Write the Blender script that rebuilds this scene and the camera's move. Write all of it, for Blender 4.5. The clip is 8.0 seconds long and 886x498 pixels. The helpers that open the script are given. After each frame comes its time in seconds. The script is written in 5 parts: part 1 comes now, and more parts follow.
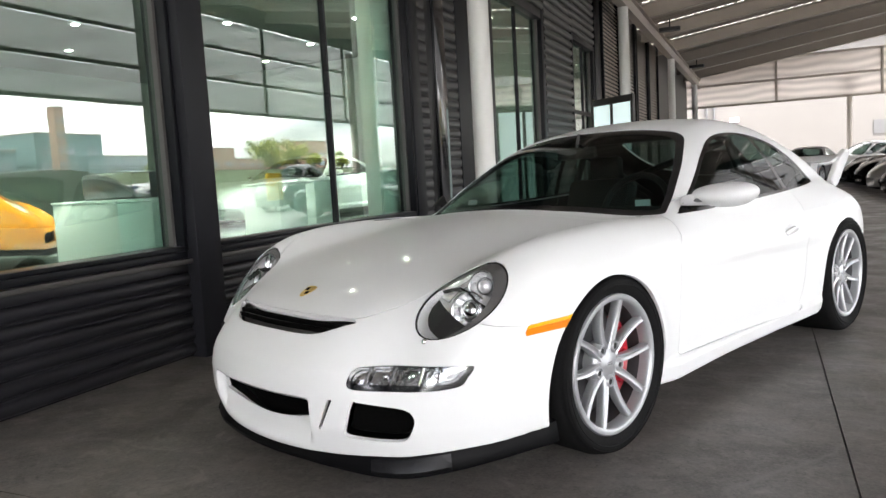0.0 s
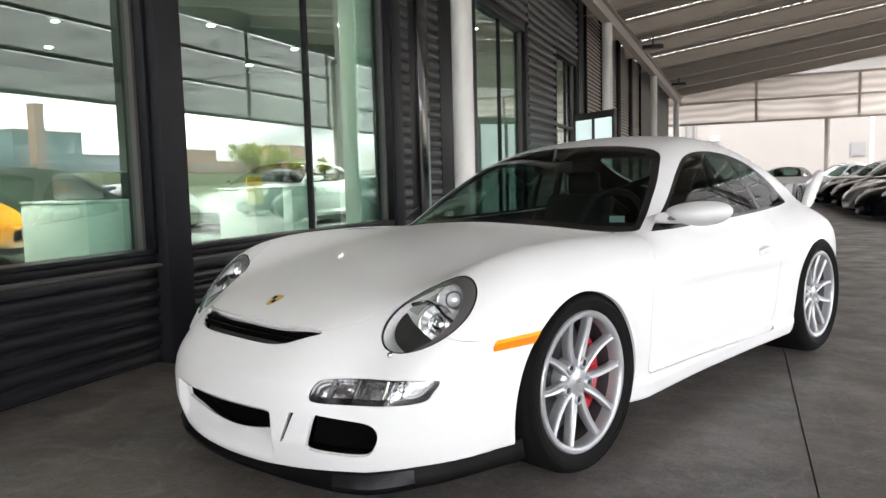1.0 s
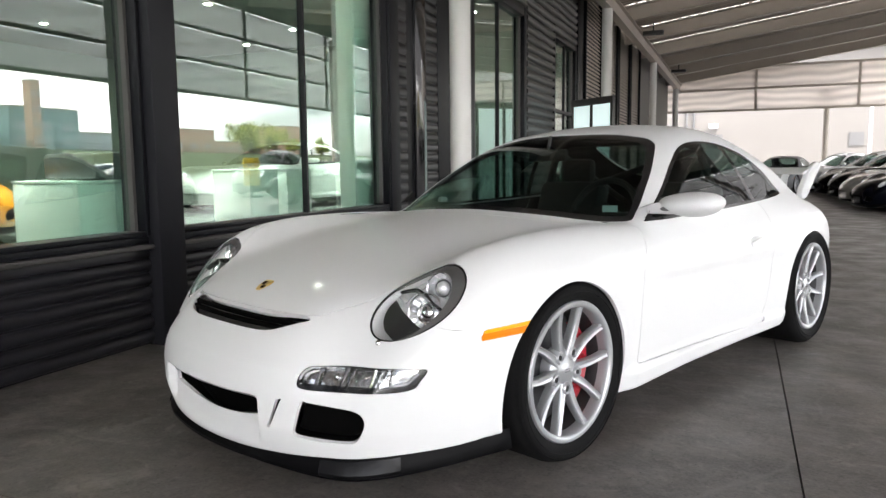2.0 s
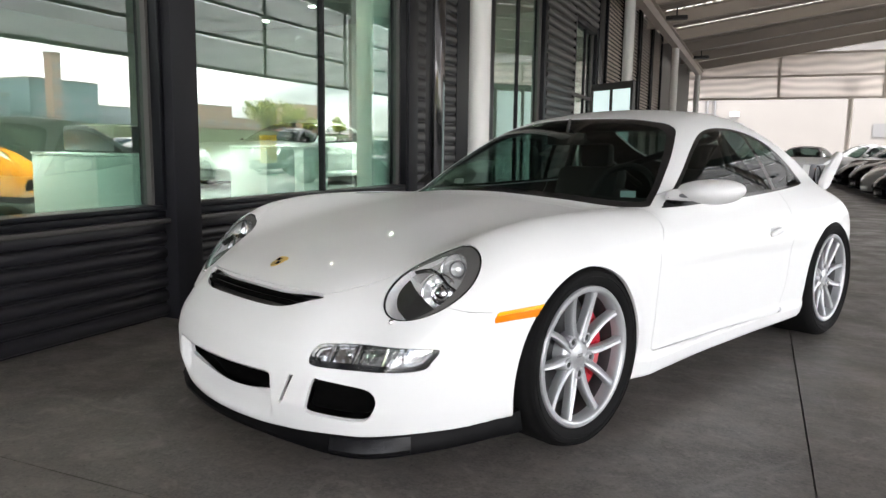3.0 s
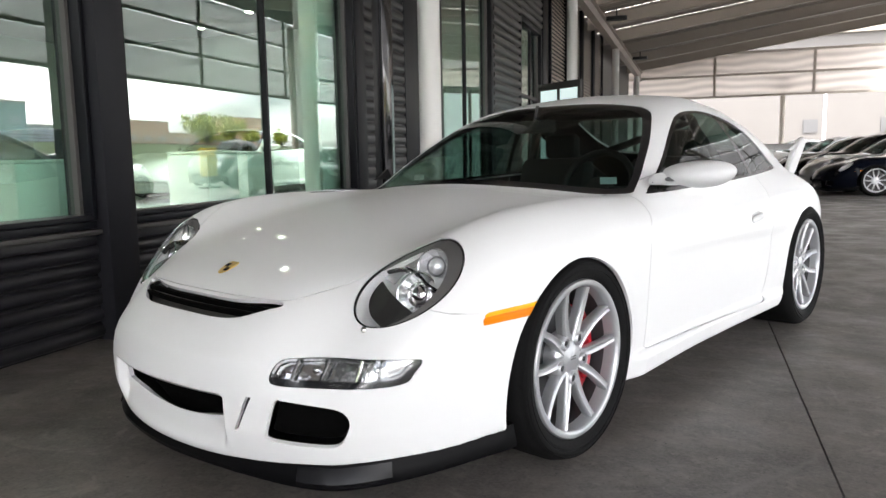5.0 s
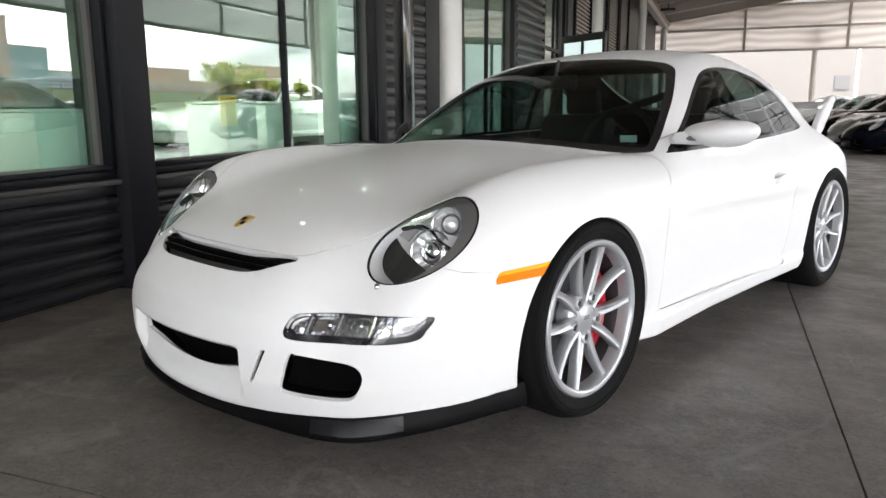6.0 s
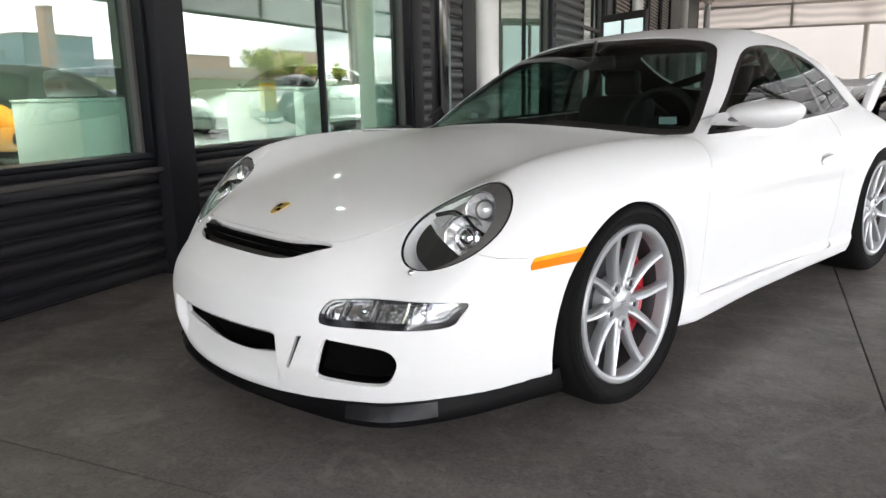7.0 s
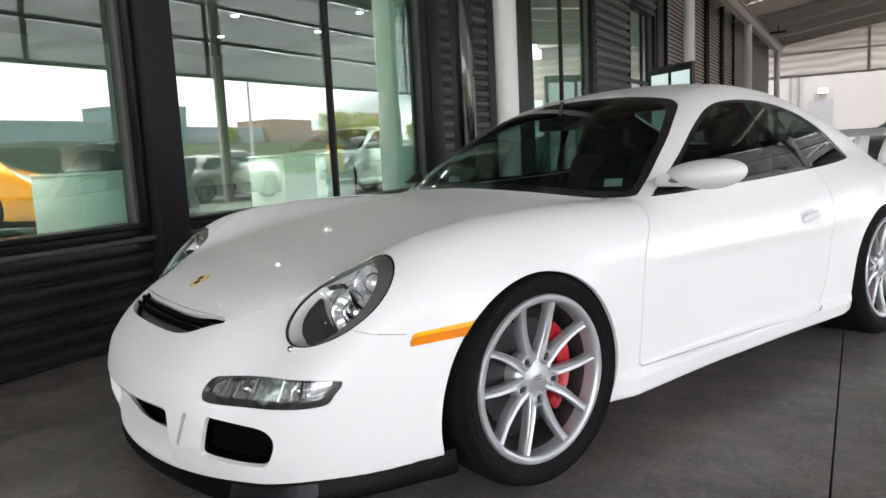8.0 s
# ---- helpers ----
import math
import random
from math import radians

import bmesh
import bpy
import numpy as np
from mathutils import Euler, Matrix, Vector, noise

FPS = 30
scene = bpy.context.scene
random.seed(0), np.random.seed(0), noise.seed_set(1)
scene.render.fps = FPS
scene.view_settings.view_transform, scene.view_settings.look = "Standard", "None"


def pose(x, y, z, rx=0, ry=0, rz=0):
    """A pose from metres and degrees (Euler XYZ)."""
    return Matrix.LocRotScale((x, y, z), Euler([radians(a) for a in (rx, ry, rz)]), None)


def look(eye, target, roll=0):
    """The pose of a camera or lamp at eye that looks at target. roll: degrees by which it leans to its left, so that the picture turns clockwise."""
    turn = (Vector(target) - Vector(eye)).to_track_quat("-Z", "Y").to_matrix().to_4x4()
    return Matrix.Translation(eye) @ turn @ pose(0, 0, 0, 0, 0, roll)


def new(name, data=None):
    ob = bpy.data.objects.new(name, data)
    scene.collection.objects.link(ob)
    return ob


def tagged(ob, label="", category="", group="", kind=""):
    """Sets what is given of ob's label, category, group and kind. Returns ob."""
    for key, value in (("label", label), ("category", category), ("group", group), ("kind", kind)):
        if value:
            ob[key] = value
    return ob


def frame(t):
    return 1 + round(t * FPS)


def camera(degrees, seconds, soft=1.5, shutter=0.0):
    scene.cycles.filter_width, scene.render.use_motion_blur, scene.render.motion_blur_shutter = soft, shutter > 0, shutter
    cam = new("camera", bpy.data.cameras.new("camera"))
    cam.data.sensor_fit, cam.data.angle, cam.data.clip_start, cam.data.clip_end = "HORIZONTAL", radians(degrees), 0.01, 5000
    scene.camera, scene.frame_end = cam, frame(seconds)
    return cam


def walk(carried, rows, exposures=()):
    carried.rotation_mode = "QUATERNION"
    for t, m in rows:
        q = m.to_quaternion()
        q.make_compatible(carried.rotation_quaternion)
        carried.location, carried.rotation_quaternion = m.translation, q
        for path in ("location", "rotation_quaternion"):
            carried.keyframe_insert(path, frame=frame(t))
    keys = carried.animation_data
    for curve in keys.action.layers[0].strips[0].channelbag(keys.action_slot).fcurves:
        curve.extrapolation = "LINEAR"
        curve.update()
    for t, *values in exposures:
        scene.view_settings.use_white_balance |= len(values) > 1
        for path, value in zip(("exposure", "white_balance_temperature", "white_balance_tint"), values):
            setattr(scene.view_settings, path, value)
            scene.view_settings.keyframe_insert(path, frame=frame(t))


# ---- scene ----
cam = camera(62.9, 8.0)
PATH = [
    (0, (2.294, -2.102, 1.013), (0.840, -0.744, 0.813), -3.22),
    (0.5, (2.283, -2.048, 1.032), (0.840, -0.676, 0.841), -2.91),
    (1, (2.294, -2.050, 1.018), (0.875, -0.652, 0.841), -1.53),
    (1.5, (2.305, -2.039, 1.025), (0.883, -0.650, 0.806), -1.45),
    (2.8, (2.293, -2.020, 1.035), (0.892, -0.611, 0.806), 1.08),
    (3, (2.292, -2.022, 1.026), (0.859, -0.654, 0.755), 0.76),
    (3.5, (2.275, -2.011, 1.030), (0.873, -0.616, 0.737), 0.81),
    (4, (2.192, -1.970, 1.009), (0.740, -0.611, 0.792), -0.74),
    (4.5, (2.061, -1.909, 0.957), (0.727, -0.439, 0.708), 0.45),
    (4.7, (2.033, -1.897, 0.947), (0.702, -0.424, 0.706), -0.97),
    (5.8, (2.038, -1.873, 0.958), (0.694, -0.423, 0.652), -0.49),
    (6, (2.038, -1.871, 0.960), (0.681, -0.451, 0.585), -0.26),
    (6.5, (2.026, -1.872, 0.965), (0.606, -0.515, 0.588), 0.30),
    (7, (2.041, -1.855, 0.965), (0.614, -0.517, 0.546), -1.13),
    (7.5, (2.151, -1.665, 0.971), (0.618, -0.410, 0.700), -1.83),
    (8, (2.332, -1.422, 0.988), (0.749, -0.227, 0.725), -2.89),
]
walk(cam, [(t, look(eye, target, roll)) for t, eye, target, roll in PATH], [(0, 2.06, 6600, 12), (1.5, 2.05, 6600, 12), (3.5, 2.03, 6570, 12), (7.0, 2.03, 6560, 12), (7.5, 2.02, 6540, 12), (8, 1.82, 6500, 12)])

# building axes: x away from the facade, y along it, z up; the car stands on the world axes
TURN = 22.9
B = pose(0, 0, 0, 0, 0, TURN)

# ---- light ----
SUN_EL, SUN_AZ = 60.0, -38.0   # degrees; azimuth counted from the building's x axis
world = bpy.data.worlds.new("sky")
scene.world = world
world.use_nodes = True
wt = world.node_tree
sky = wt.nodes.new("ShaderNodeTexSky")
sky.sky_type = "NISHITA"
sky.sun_disc = False
sky.sun_elevation = radians(SUN_EL)
sky.sun_rotation = radians(90 - (SUN_AZ + TURN))
sky.air_density, sky.dust_density, sky.ozone_density = 1.0, 2.5, 1.0
# broken cloud over the sky
tc = wt.nodes.new("ShaderNodeTexCoord")
mp = wt.nodes.new("ShaderNodeMapping")
mp.inputs["Scale"].default_value = (1.0, 1.0, 2.6)
cl = wt.nodes.new("ShaderNodeTexNoise")
cl.inputs["Scale"].default_value, cl.inputs["Detail"].default_value = 2.2, 6.0
cr = wt.nodes.new("ShaderNodeValToRGB")
cr.color_ramp.elements[0].position, cr.color_ramp.elements[1].position = 0.36, 0.54
mixc = wt.nodes.new("ShaderNodeMixRGB")
mixc.inputs["Color2"].default_value = (20.0, 20.0, 20.0, 1)
bg = wt.nodes["Background"]
bg.inputs["Strength"].default_value = 0.12
wt.links.new(tc.outputs["Generated"], mp.inputs["Vector"])
wt.links.new(mp.outputs[0], cl.inputs["Vector"])
wt.links.new(cl.outputs["Fac"], cr.inputs["Fac"])
wt.links.new(cr.outputs["Color"], mixc.inputs["Fac"])
wt.links.new(sky.outputs[0], mixc.inputs["Color1"])
wt.links.new(mixc.outputs[0], bg.inputs["Color"])

sun_data = bpy.data.lights.new("sun", "SUN")
sun_data.energy, sun_data.angle, sun_data.color = 3.5, radians(0.6), (1.0, 0.95, 0.88)
sun = new("sun", sun_data)
a_s = radians(SUN_AZ + TURN)
sun_dir = Vector((math.cos(a_s) * math.cos(radians(SUN_EL)), math.sin(a_s) * math.cos(radians(SUN_EL)), math.sin(radians(SUN_EL))))
sun.matrix_world = look(sun_dir * 60, (0, 0, 0))

# ---- materials ----
def mat(name, color, rough=0.5, metal=0.0, var=0.12, scale=6.0, bump=0.0, bscale=60.0, coat=0.0, spec=0.5, fine=0.04, random_tone=0.0):
    """Principled surface: colour varied at a coarse and a fine scale, with a fine relief."""
    m = bpy.data.materials.new(name)
    m.use_nodes = True
    nt = m.node_tree
    p = nt.nodes["Principled BSDF"]
    p.inputs["Roughness"].default_value = rough
    p.inputs["Metallic"].default_value = metal
    p.inputs["Coat Weight"].default_value = coat
    p.inputs["Coat Roughness"].default_value = 0.04
    p.inputs["Specular IOR Level"].default_value = spec
    co = nt.nodes.new("ShaderNodeTexCoord")
    n1 = nt.nodes.new("ShaderNodeTexNoise")
    n1.inputs["Scale"].default_value, n1.inputs["Detail"].default_value = scale, 5.0
    n2 = nt.nodes.new("ShaderNodeTexNoise")
    n2.inputs["Scale"].default_value, n2.inputs["Detail"].default_value = bscale, 4.0
    add = nt.nodes.new("ShaderNodeMath")
    add.operation = "MULTIPLY_ADD"
    add.inputs[1].default_value = var
    sub = nt.nodes.new("ShaderNodeMath")
    sub.operation = "MULTIPLY_ADD"
    sub.inputs[1].default_value = fine
    sub.inputs[2].default_value = 1.0 - var * 0.5 - fine * 0.5
    nt.links.new(co.outputs["Object"], n1.inputs["Vector"])
    nt.links.new(co.outputs["Object"], n2.inputs["Vector"])
    nt.links.new(n2.outputs["Fac"], sub.inputs[0])
    nt.links.new(n1.outputs["Fac"], add.inputs[0])
    nt.links.new(sub.outputs[0], add.inputs[2])
    tone = add.outputs[0]
    if random_tone:
        oi = nt.nodes.new("ShaderNodeObjectInfo")
        rt = nt.nodes.new("ShaderNodeMath")
        rt.operation = "MULTIPLY_ADD"
        rt.inputs[1].default_value = random_tone
        nt.links.new(oi.outputs["Random"], rt.inputs[0])
        nt.links.new(tone, rt.inputs[2])
        tone = rt.outputs[0]
    mul = nt.nodes.new("ShaderNodeVectorMath")
    mul.operation = "SCALE"
    mul.inputs[0].default_value = color
    nt.links.new(tone, mul.inputs["Scale"])
    nt.links.new(mul.outputs[0], p.inputs["Base Color"])
    if bump:
        b = nt.nodes.new("ShaderNodeBump")
        b.inputs["Strength"].default_value, b.inputs["Distance"].default_value = bump, 0.004
        nt.links.new(n2.outputs["Fac"], b.inputs["Height"])
        nt.links.new(b.outputs[0], p.inputs["Normal"])
    return m


def glass_mat(name, tint, f0=0.045, rough=0.0, gloss=(1, 1, 1)):
    """Thin pane: tinted see-through, with gloss that grows towards grazing view, alike from both sides."""
    m = bpy.data.materials.new(name)
    m.use_nodes = True
    nt = m.node_tree
    nt.nodes.remove(nt.nodes["Principled BSDF"])
    out = nt.nodes["Material Output"]
    tr = nt.nodes.new("ShaderNodeBsdfTransparent")
    tr.inputs["Color"].default_value = (*tint, 1)
    gl = nt.nodes.new("ShaderNodeBsdfGlossy")
    gl.inputs["Roughness"].default_value = rough
    gl.inputs["Color"].default_value = (*gloss, 1)
    lw = nt.nodes.new("ShaderNodeLayerWeight")
    lw.inputs["Blend"].default_value = 0.5
    pw = nt.nodes.new("ShaderNodeMath")
    pw.operation = "POWER"
    pw.inputs[1].default_value = 4.0
    ma = nt.nodes.new("ShaderNodeMath")
    ma.operation = "MULTIPLY_ADD"
    ma.inputs[1].default_value, ma.inputs[2].default_value = 1.0 - f0, f0
    mx = nt.nodes.new("ShaderNodeMixShader")
    nt.links.new(lw.outputs["Facing"], pw.inputs[0])
    nt.links.new(pw.outputs[0], ma.inputs[0])
    nt.links.new(ma.outputs[0], mx.inputs[0])
    nt.links.new(tr.outputs[0], mx.inputs[1])
    nt.links.new(gl.outputs[0], mx.inputs[2])
    nt.links.new(mx.outputs[0], out.inputs["Surface"])
    return m


def glow_mat(name, color, strength):
    m = bpy.data.materials.new(name)
    m.use_nodes = True
    p = m.node_tree.nodes["Principled BSDF"]
    p.inputs["Base Color"].default_value = (*color, 1)
    p.inputs["Emission Color"].default_value = (*color, 1)
    p.inputs["Emission Strength"].default_value = strength
    return m


def sheer_mat(name, color, through_part, wave=False):
    """Thin sheet that passes part of the daylight, diffusely."""
    m = bpy.data.materials.new(name)
    m.use_nodes = True
    nt = m.node_tree
    p = nt.nodes["Principled BSDF"]
    p.inputs["Roughness"].default_value = 0.6
    p.inputs["Specular IOR Level"].default_value = 0.2
    out = nt.nodes["Material Output"]
    tl = nt.nodes.new("ShaderNodeBsdfTranslucent")
    mx = nt.nodes.new("ShaderNodeMixShader")
    mx.inputs[0].default_value = through_part
    co = nt.nodes.new("ShaderNodeTexCoord")
    nz = nt.nodes.new("ShaderNodeTexWave" if wave else "ShaderNodeTexNoise")
    nz.inputs["Scale"].default_value = 0.9 if wave else 1.3
    if wave:
        nz.bands_direction = "Z"
        nz.inputs["Distortion"].default_value, nz.inputs["Detail"].default_value = 7.0, 1.0
        nz.inputs["Detail Scale"].default_value = 0.35
    rp = nt.nodes.new("ShaderNodeValToRGB")
    rp.color_ramp.elements[0].color = (*[c * 0.7 for c in color], 1)
    rp.color_ramp.elements[1].color = (*color, 1)
    nt.links.new(co.outputs["Object"], nz.inputs["Vector"])
    nt.links.new(nz.outputs["Fac"], rp.inputs["Fac"])
    nt.links.new(rp.outputs["Color"], p.inputs["Base Color"])
    nt.links.new(rp.outputs["Color"], tl.inputs["Color"])
    nt.links.new(p.outputs[0], mx.inputs[1])
    nt.links.new(tl.outputs[0], mx.inputs[2])
    nt.links.new(mx.outputs[0], out.inputs["Surface"])
    return m


M_WHITE = mat("white_paint", (0.63, 0.635, 0.64), 0.6, spec=0.12, coat=0.34, var=0.02, fine=0.02, scale=2)
M_WHITE.node_tree.nodes["Principled BSDF"].inputs["Coat Roughness"].default_value = 0.05
M_BLACKP = mat("black_paint", (0.003, 0.003, 0.0035), 0.12, spec=0.08, var=0.1)
M_NAVY = mat("navy_paint", (0.003, 0.004, 0.008), 0.12, spec=0.08, var=0.1)
M_SILVERP = mat("silver_paint", (0.42, 0.43, 0.44), 0.3, metal=0.5, coat=1.0, var=0.05)
M_ORANGEP = mat("orange_paint", (0.62, 0.20, 0.012), 0.3, coat=1.0, var=0.05)
M_BLACK = mat("black_plastic", (0.009, 0.009, 0.0095), 0.5, var=0.3, bump=0.15, bscale=200)
M_GLOSSBLACK = mat("gloss_black", (0.012, 0.012, 0.013), 0.12, var=0.1)
M_DARKGREY = mat("dark_grey_trim", (0.10, 0.10, 0.105), 0.35, var=0.1)
M_LIP = mat("satin_black_lip", (0.0025, 0.0025, 0.003), 0.42, spec=0.06, var=0.3, scale=5)
M_LIPEDGE = mat("worn_satin_plastic", (0.005, 0.005, 0.006), 0.26, spec=0.22, var=0.6, scale=14, bump=0.1, bscale=60)
M_MESH = mat("intake_mesh", (0.0015, 0.0015, 0.0015), 0.9, spec=0.04)
M_RUBBER = mat("tyre_rubber", (0.0055, 0.0055, 0.0058), 0.8, spec=0.10, var=0.3, scale=9, bump=0.3, bscale=120)
M_ALLOY = mat("silver_alloy", (0.42, 0.43, 0.445), 0.40, metal=0.65, coat=0.35, var=0.06)
M_STEEL = mat("brake_steel", (0.06, 0.06, 0.063), 0.5, metal=0.9, var=0.15)
M_CHROME = mat("chrome", (0.88, 0.88, 0.89), 0.07, metal=1.0, var=0.04)
M_LAMPSILVER = mat("lamp_silver", (0.90, 0.905, 0.91), 0.14, metal=0.65, var=0.5, scale=40, bump=1.0, bscale=30)
M_LAMPHOUSE = mat("lamp_housing", (0.62, 0.625, 0.63), 0.10, metal=0.9, var=0.75, scale=28, bump=1.0, bscale=26)
M_BEZEL = mat("bezel_grey", (0.135, 0.130, 0.127), 0.32, metal=0.35, var=0.1)
M_BARREL = mat("rim_barrel_grey", (0.075, 0.075, 0.078), 0.4, metal=0.8)
M_BOWL = mat("lamp_bowl", (0.85, 0.85, 0.85), 0.3, metal=0.15, var=0.3, scale=30, bump=0.8, bscale=22)
M_REFLECTOR = mat("lamp_reflector", (0.92, 0.92, 0.93), 0.18, metal=0.6, var=0.1, scale=20, bump=0.35, bscale=14)
M_RED = mat("caliper_red", (0.40, 0.010, 0.022), 0.3, coat=0.6)
M_AMBER = mat("amber_plastic", (0.62, 0.175, 0.0005), 0.3, spec=0.15, var=0.25, scale=30)
M_AMBERTOP = mat("amber_highlight", (0.72, 0.33, 0.002), 0.25, spec=0.4, var=0.3, scale=40)
M_GOLD = mat("gold_enamel", (0.62, 0.42, 0.10), 0.3, metal=0.7)
M_LEATHER = mat("black_leather", (0.005, 0.005, 0.0056), 0.6, bump=0.2)
M_STICKER = mat("sticker_white", (0.62, 0.78, 0.80), 0.5)
M_CARGLASS = glass_mat("tinted_car_glass", (0.34, 0.43, 0.40), 0.03, gloss=(0.55, 0.56, 0.56))
M_LENS = glass_mat("clear_lens", (0.94, 0.95, 0.96), 0.045)
M_PANE = glass_mat("showroom_glass", (0.72, 0.86, 0.80), 0.11)



def concrete_mat(name):
    """Worn concrete: broad blotches, dark oil stains, pale swirled trowel marks, grit."""
    m = mat(name, (1, 1, 1), 0.55, spec=0.55, bump=0.35, bscale=38)
    nt = m.node_tree
    p = nt.nodes["Principled BSDF"]
    co = nt.nodes.new("ShaderNodeTexCoord")

    stretch = nt.nodes.new("ShaderNodeMapping")
    stretch.inputs["Rotation"].default_value = (0, 0, 0.5)
    stretch.inputs["Scale"].default_value = (0.45, 1.5, 1.0)
    nt.links.new(co.outputs["Object"], stretch.inputs["Vector"])

    def noise(scale, detail, lo, hi, dist=0.0, rough=0.6, along=False):
        n = nt.nodes.new("ShaderNodeTexNoise")
        n.inputs["Scale"].default_value, n.inputs["Detail"].default_value = scale, detail
        n.inputs["Distortion"].default_value, n.inputs["Roughness"].default_value = dist, rough
        nt.links.new(stretch.outputs[0] if along else co.outputs["Object"], n.inputs["Vector"])
        r = nt.nodes.new("ShaderNodeMapRange")
        r.inputs["From Min"].default_value, r.inputs["From Max"].default_value = lo, hi
        nt.links.new(n.outputs["Fac"], r.inputs["Value"])
        return r.outputs["Result"]

    def blend(fac, a, b, mode="MIX"):
        x = nt.nodes.new("ShaderNodeMixRGB")
        x.blend_type = mode
        for sock, val in (("Fac", fac), ("Color1", a), ("Color2", b)):
            if isinstance(val, tuple):
                x.inputs[sock].default_value = (*val, 1)
            elif isinstance(val, float):
                x.inputs[sock].default_value = val
            else:
                nt.links.new(val, x.inputs[sock])
        return x.outputs[0]

    def scaled(val, k):
        x = nt.nodes.new("ShaderNodeMath")
        x.operation = "MULTIPLY"
        x.inputs[1].default_value = k
        nt.links.new(val, x.inputs[0])
        return x.outputs[0]

    c = blend(noise(1.3, 6, 0.34, 0.66), (0.070, 0.062, 0.055), (0.136, 0.121, 0.108))
    c = blend(scaled(noise(2.6, 6, 0.45, 0.62, 0.8, 0.65, True), 0.7), c, (0.066, 0.066, 0.064))
    c = blend(scaled(noise(5.5, 6, 0.52, 0.64, 0.6, 0.7, True), 0.6), c, (0.152, 0.135, 0.120))
    c = blend(scaled(noise(4.2, 5, 0.46, 0.66, 0.6), 0.55), c, (0.045, 0.041, 0.038))
    c = blend(scaled(noise(3.1, 8, 0.565, 0.66, 2.2, 0.7), 0.55), c, (0.213, 0.195, 0.177))
    c = blend(scaled(noise(9.0, 6, 0.60, 0.72, 1.2), 0.6), c, (0.031, 0.029, 0.027))
    c = blend(scaled(noise(20.0, 6, 0.50, 0.66, 0.8), 0.6), c, (0.039, 0.036, 0.033))
    c = blend(scaled(noise(28.0, 5, 0.57, 0.68), 0.5), c, (0.180, 0.164, 0.150))
    c = blend(scaled(noise(90.0, 3, 0.40, 0.62), 0.40), c, (0.164, 0.152, 0.139))
    # a few pale wandering cracks and dark specks
    wob = nt.nodes.new("ShaderNodeTexNoise")
    wob.inputs["Scale"].default_value, wob.inputs["Detail"].default_value = 1.7, 5.0
    nt.links.new(co.outputs["Object"], wob.inputs["Vector"])
    shift = nt.nodes.new("ShaderNodeVectorMath")
    shift.operation = "MULTIPLY_ADD"
    shift.inputs[1].default_value = (0.9, 0.9, 0.0)
    nt.links.new(wob.outputs["Color"], shift.inputs[0])
    nt.links.new(co.outputs["Object"], shift.inputs[2])
    vor = nt.nodes.new("ShaderNodeTexVoronoi")
    vor.feature = "DISTANCE_TO_EDGE"
    vor.inputs["Scale"].default_value = 0.42
    nt.links.new(shift.outputs[0], vor.inputs["Vector"])
    line = nt.nodes.new("ShaderNodeMapRange")
    line.inputs["From Min"].default_value, line.inputs["From Max"].default_value = 0.006, 0.001
    nt.links.new(vor.outputs["Distance"], line.inputs["Value"])
    c = blend(scaled(line.outputs["Result"], 0.45), c, (0.152, 0.143, 0.135))
    c = blend(scaled(noise(55.0, 2, 0.70, 0.74), 0.8), c, (0.014, 0.013, 0.013))
    nt.links.new(c, p.inputs["Base Color"])
    rr = nt.nodes.new("ShaderNodeMapRange")
    rr.inputs["To Min"].default_value, rr.inputs["To Max"].default_value = 0.34, 0.64
    nt.links.new(noise(2.4, 5, 0.35, 0.65), rr.inputs["Value"])
    nt.links.new(rr.outputs["Result"], p.inputs["Roughness"])
    return m


M_CONCRETE = concrete_mat("concrete_slab")
M_JOINT = mat("joint_filler", (0.022, 0.021, 0.02), 0.9)
M_ASPHALT = mat("asphalt", (0.11, 0.108, 0.105), 0.85, var=0.4, scale=0.5, bump=0.3, bscale=30)
M_CLAD = mat("charcoal_cladding", (0.010, 0.010, 0.0125), 0.40, spec=0.34, var=0.25, scale=2.5, bump=0.05, bscale=30)
M_FRAME = mat("charcoal_frame", (0.0045, 0.005, 0.0068), 0.4, spec=0.16, var=0.15, scale=3)
M_PILASTER = mat("charcoal_steel", (0.0105, 0.0108, 0.0132), 0.45, spec=0.14, var=0.2, scale=3)
# ledge charcoal is made paler to stand for the sky's light on top
M_LEDGE = mat("skylit_charcoal", (0.040, 0.038, 0.036), 0.5, var=0.4, scale=9, bump=0.05, bscale=60)
M_GLOSSPANEL = mat("glossy_charcoal", (0.012, 0.012, 0.014), 0.10, var=0.15, scale=4)
M_GREYCLAD = mat("grey_cladding", (0.050, 0.048, 0.046), 0.5, var=0.2, scale=2.5)
M_LOUVRE = mat("louvre_slat", (0.52, 0.46, 0.40), 0.5, var=0.2, scale=3)
M_COLUMN = mat("column_paint", (0.62, 0.61, 0.59), 0.5, var=0.08, scale=3, bump=0.05)
M_ROOFSTEEL = mat("roof_paint", (0.36, 0.32, 0.275), 0.55, var=0.1, scale=2)
M_DECK = mat("roof_deck", (0.27, 0.24, 0.21), 0.6, var=0.15, scale=1.5)
M_INWALL = mat("showroom_wall", (0.62, 0.66, 0.62), 0.7, var=0.05)
M_PLINTH = mat("white_laminate", (0.78, 0.80, 0.78), 0.4, var=0.03)
M_INFLOOR = mat("showroom_tile", (0.20, 0.21, 0.20), 0.25, var=0.15, scale=2)
M_INCEIL = mat("showroom_ceiling", (0.32, 0.34, 0.32), 0.8, var=0.06)
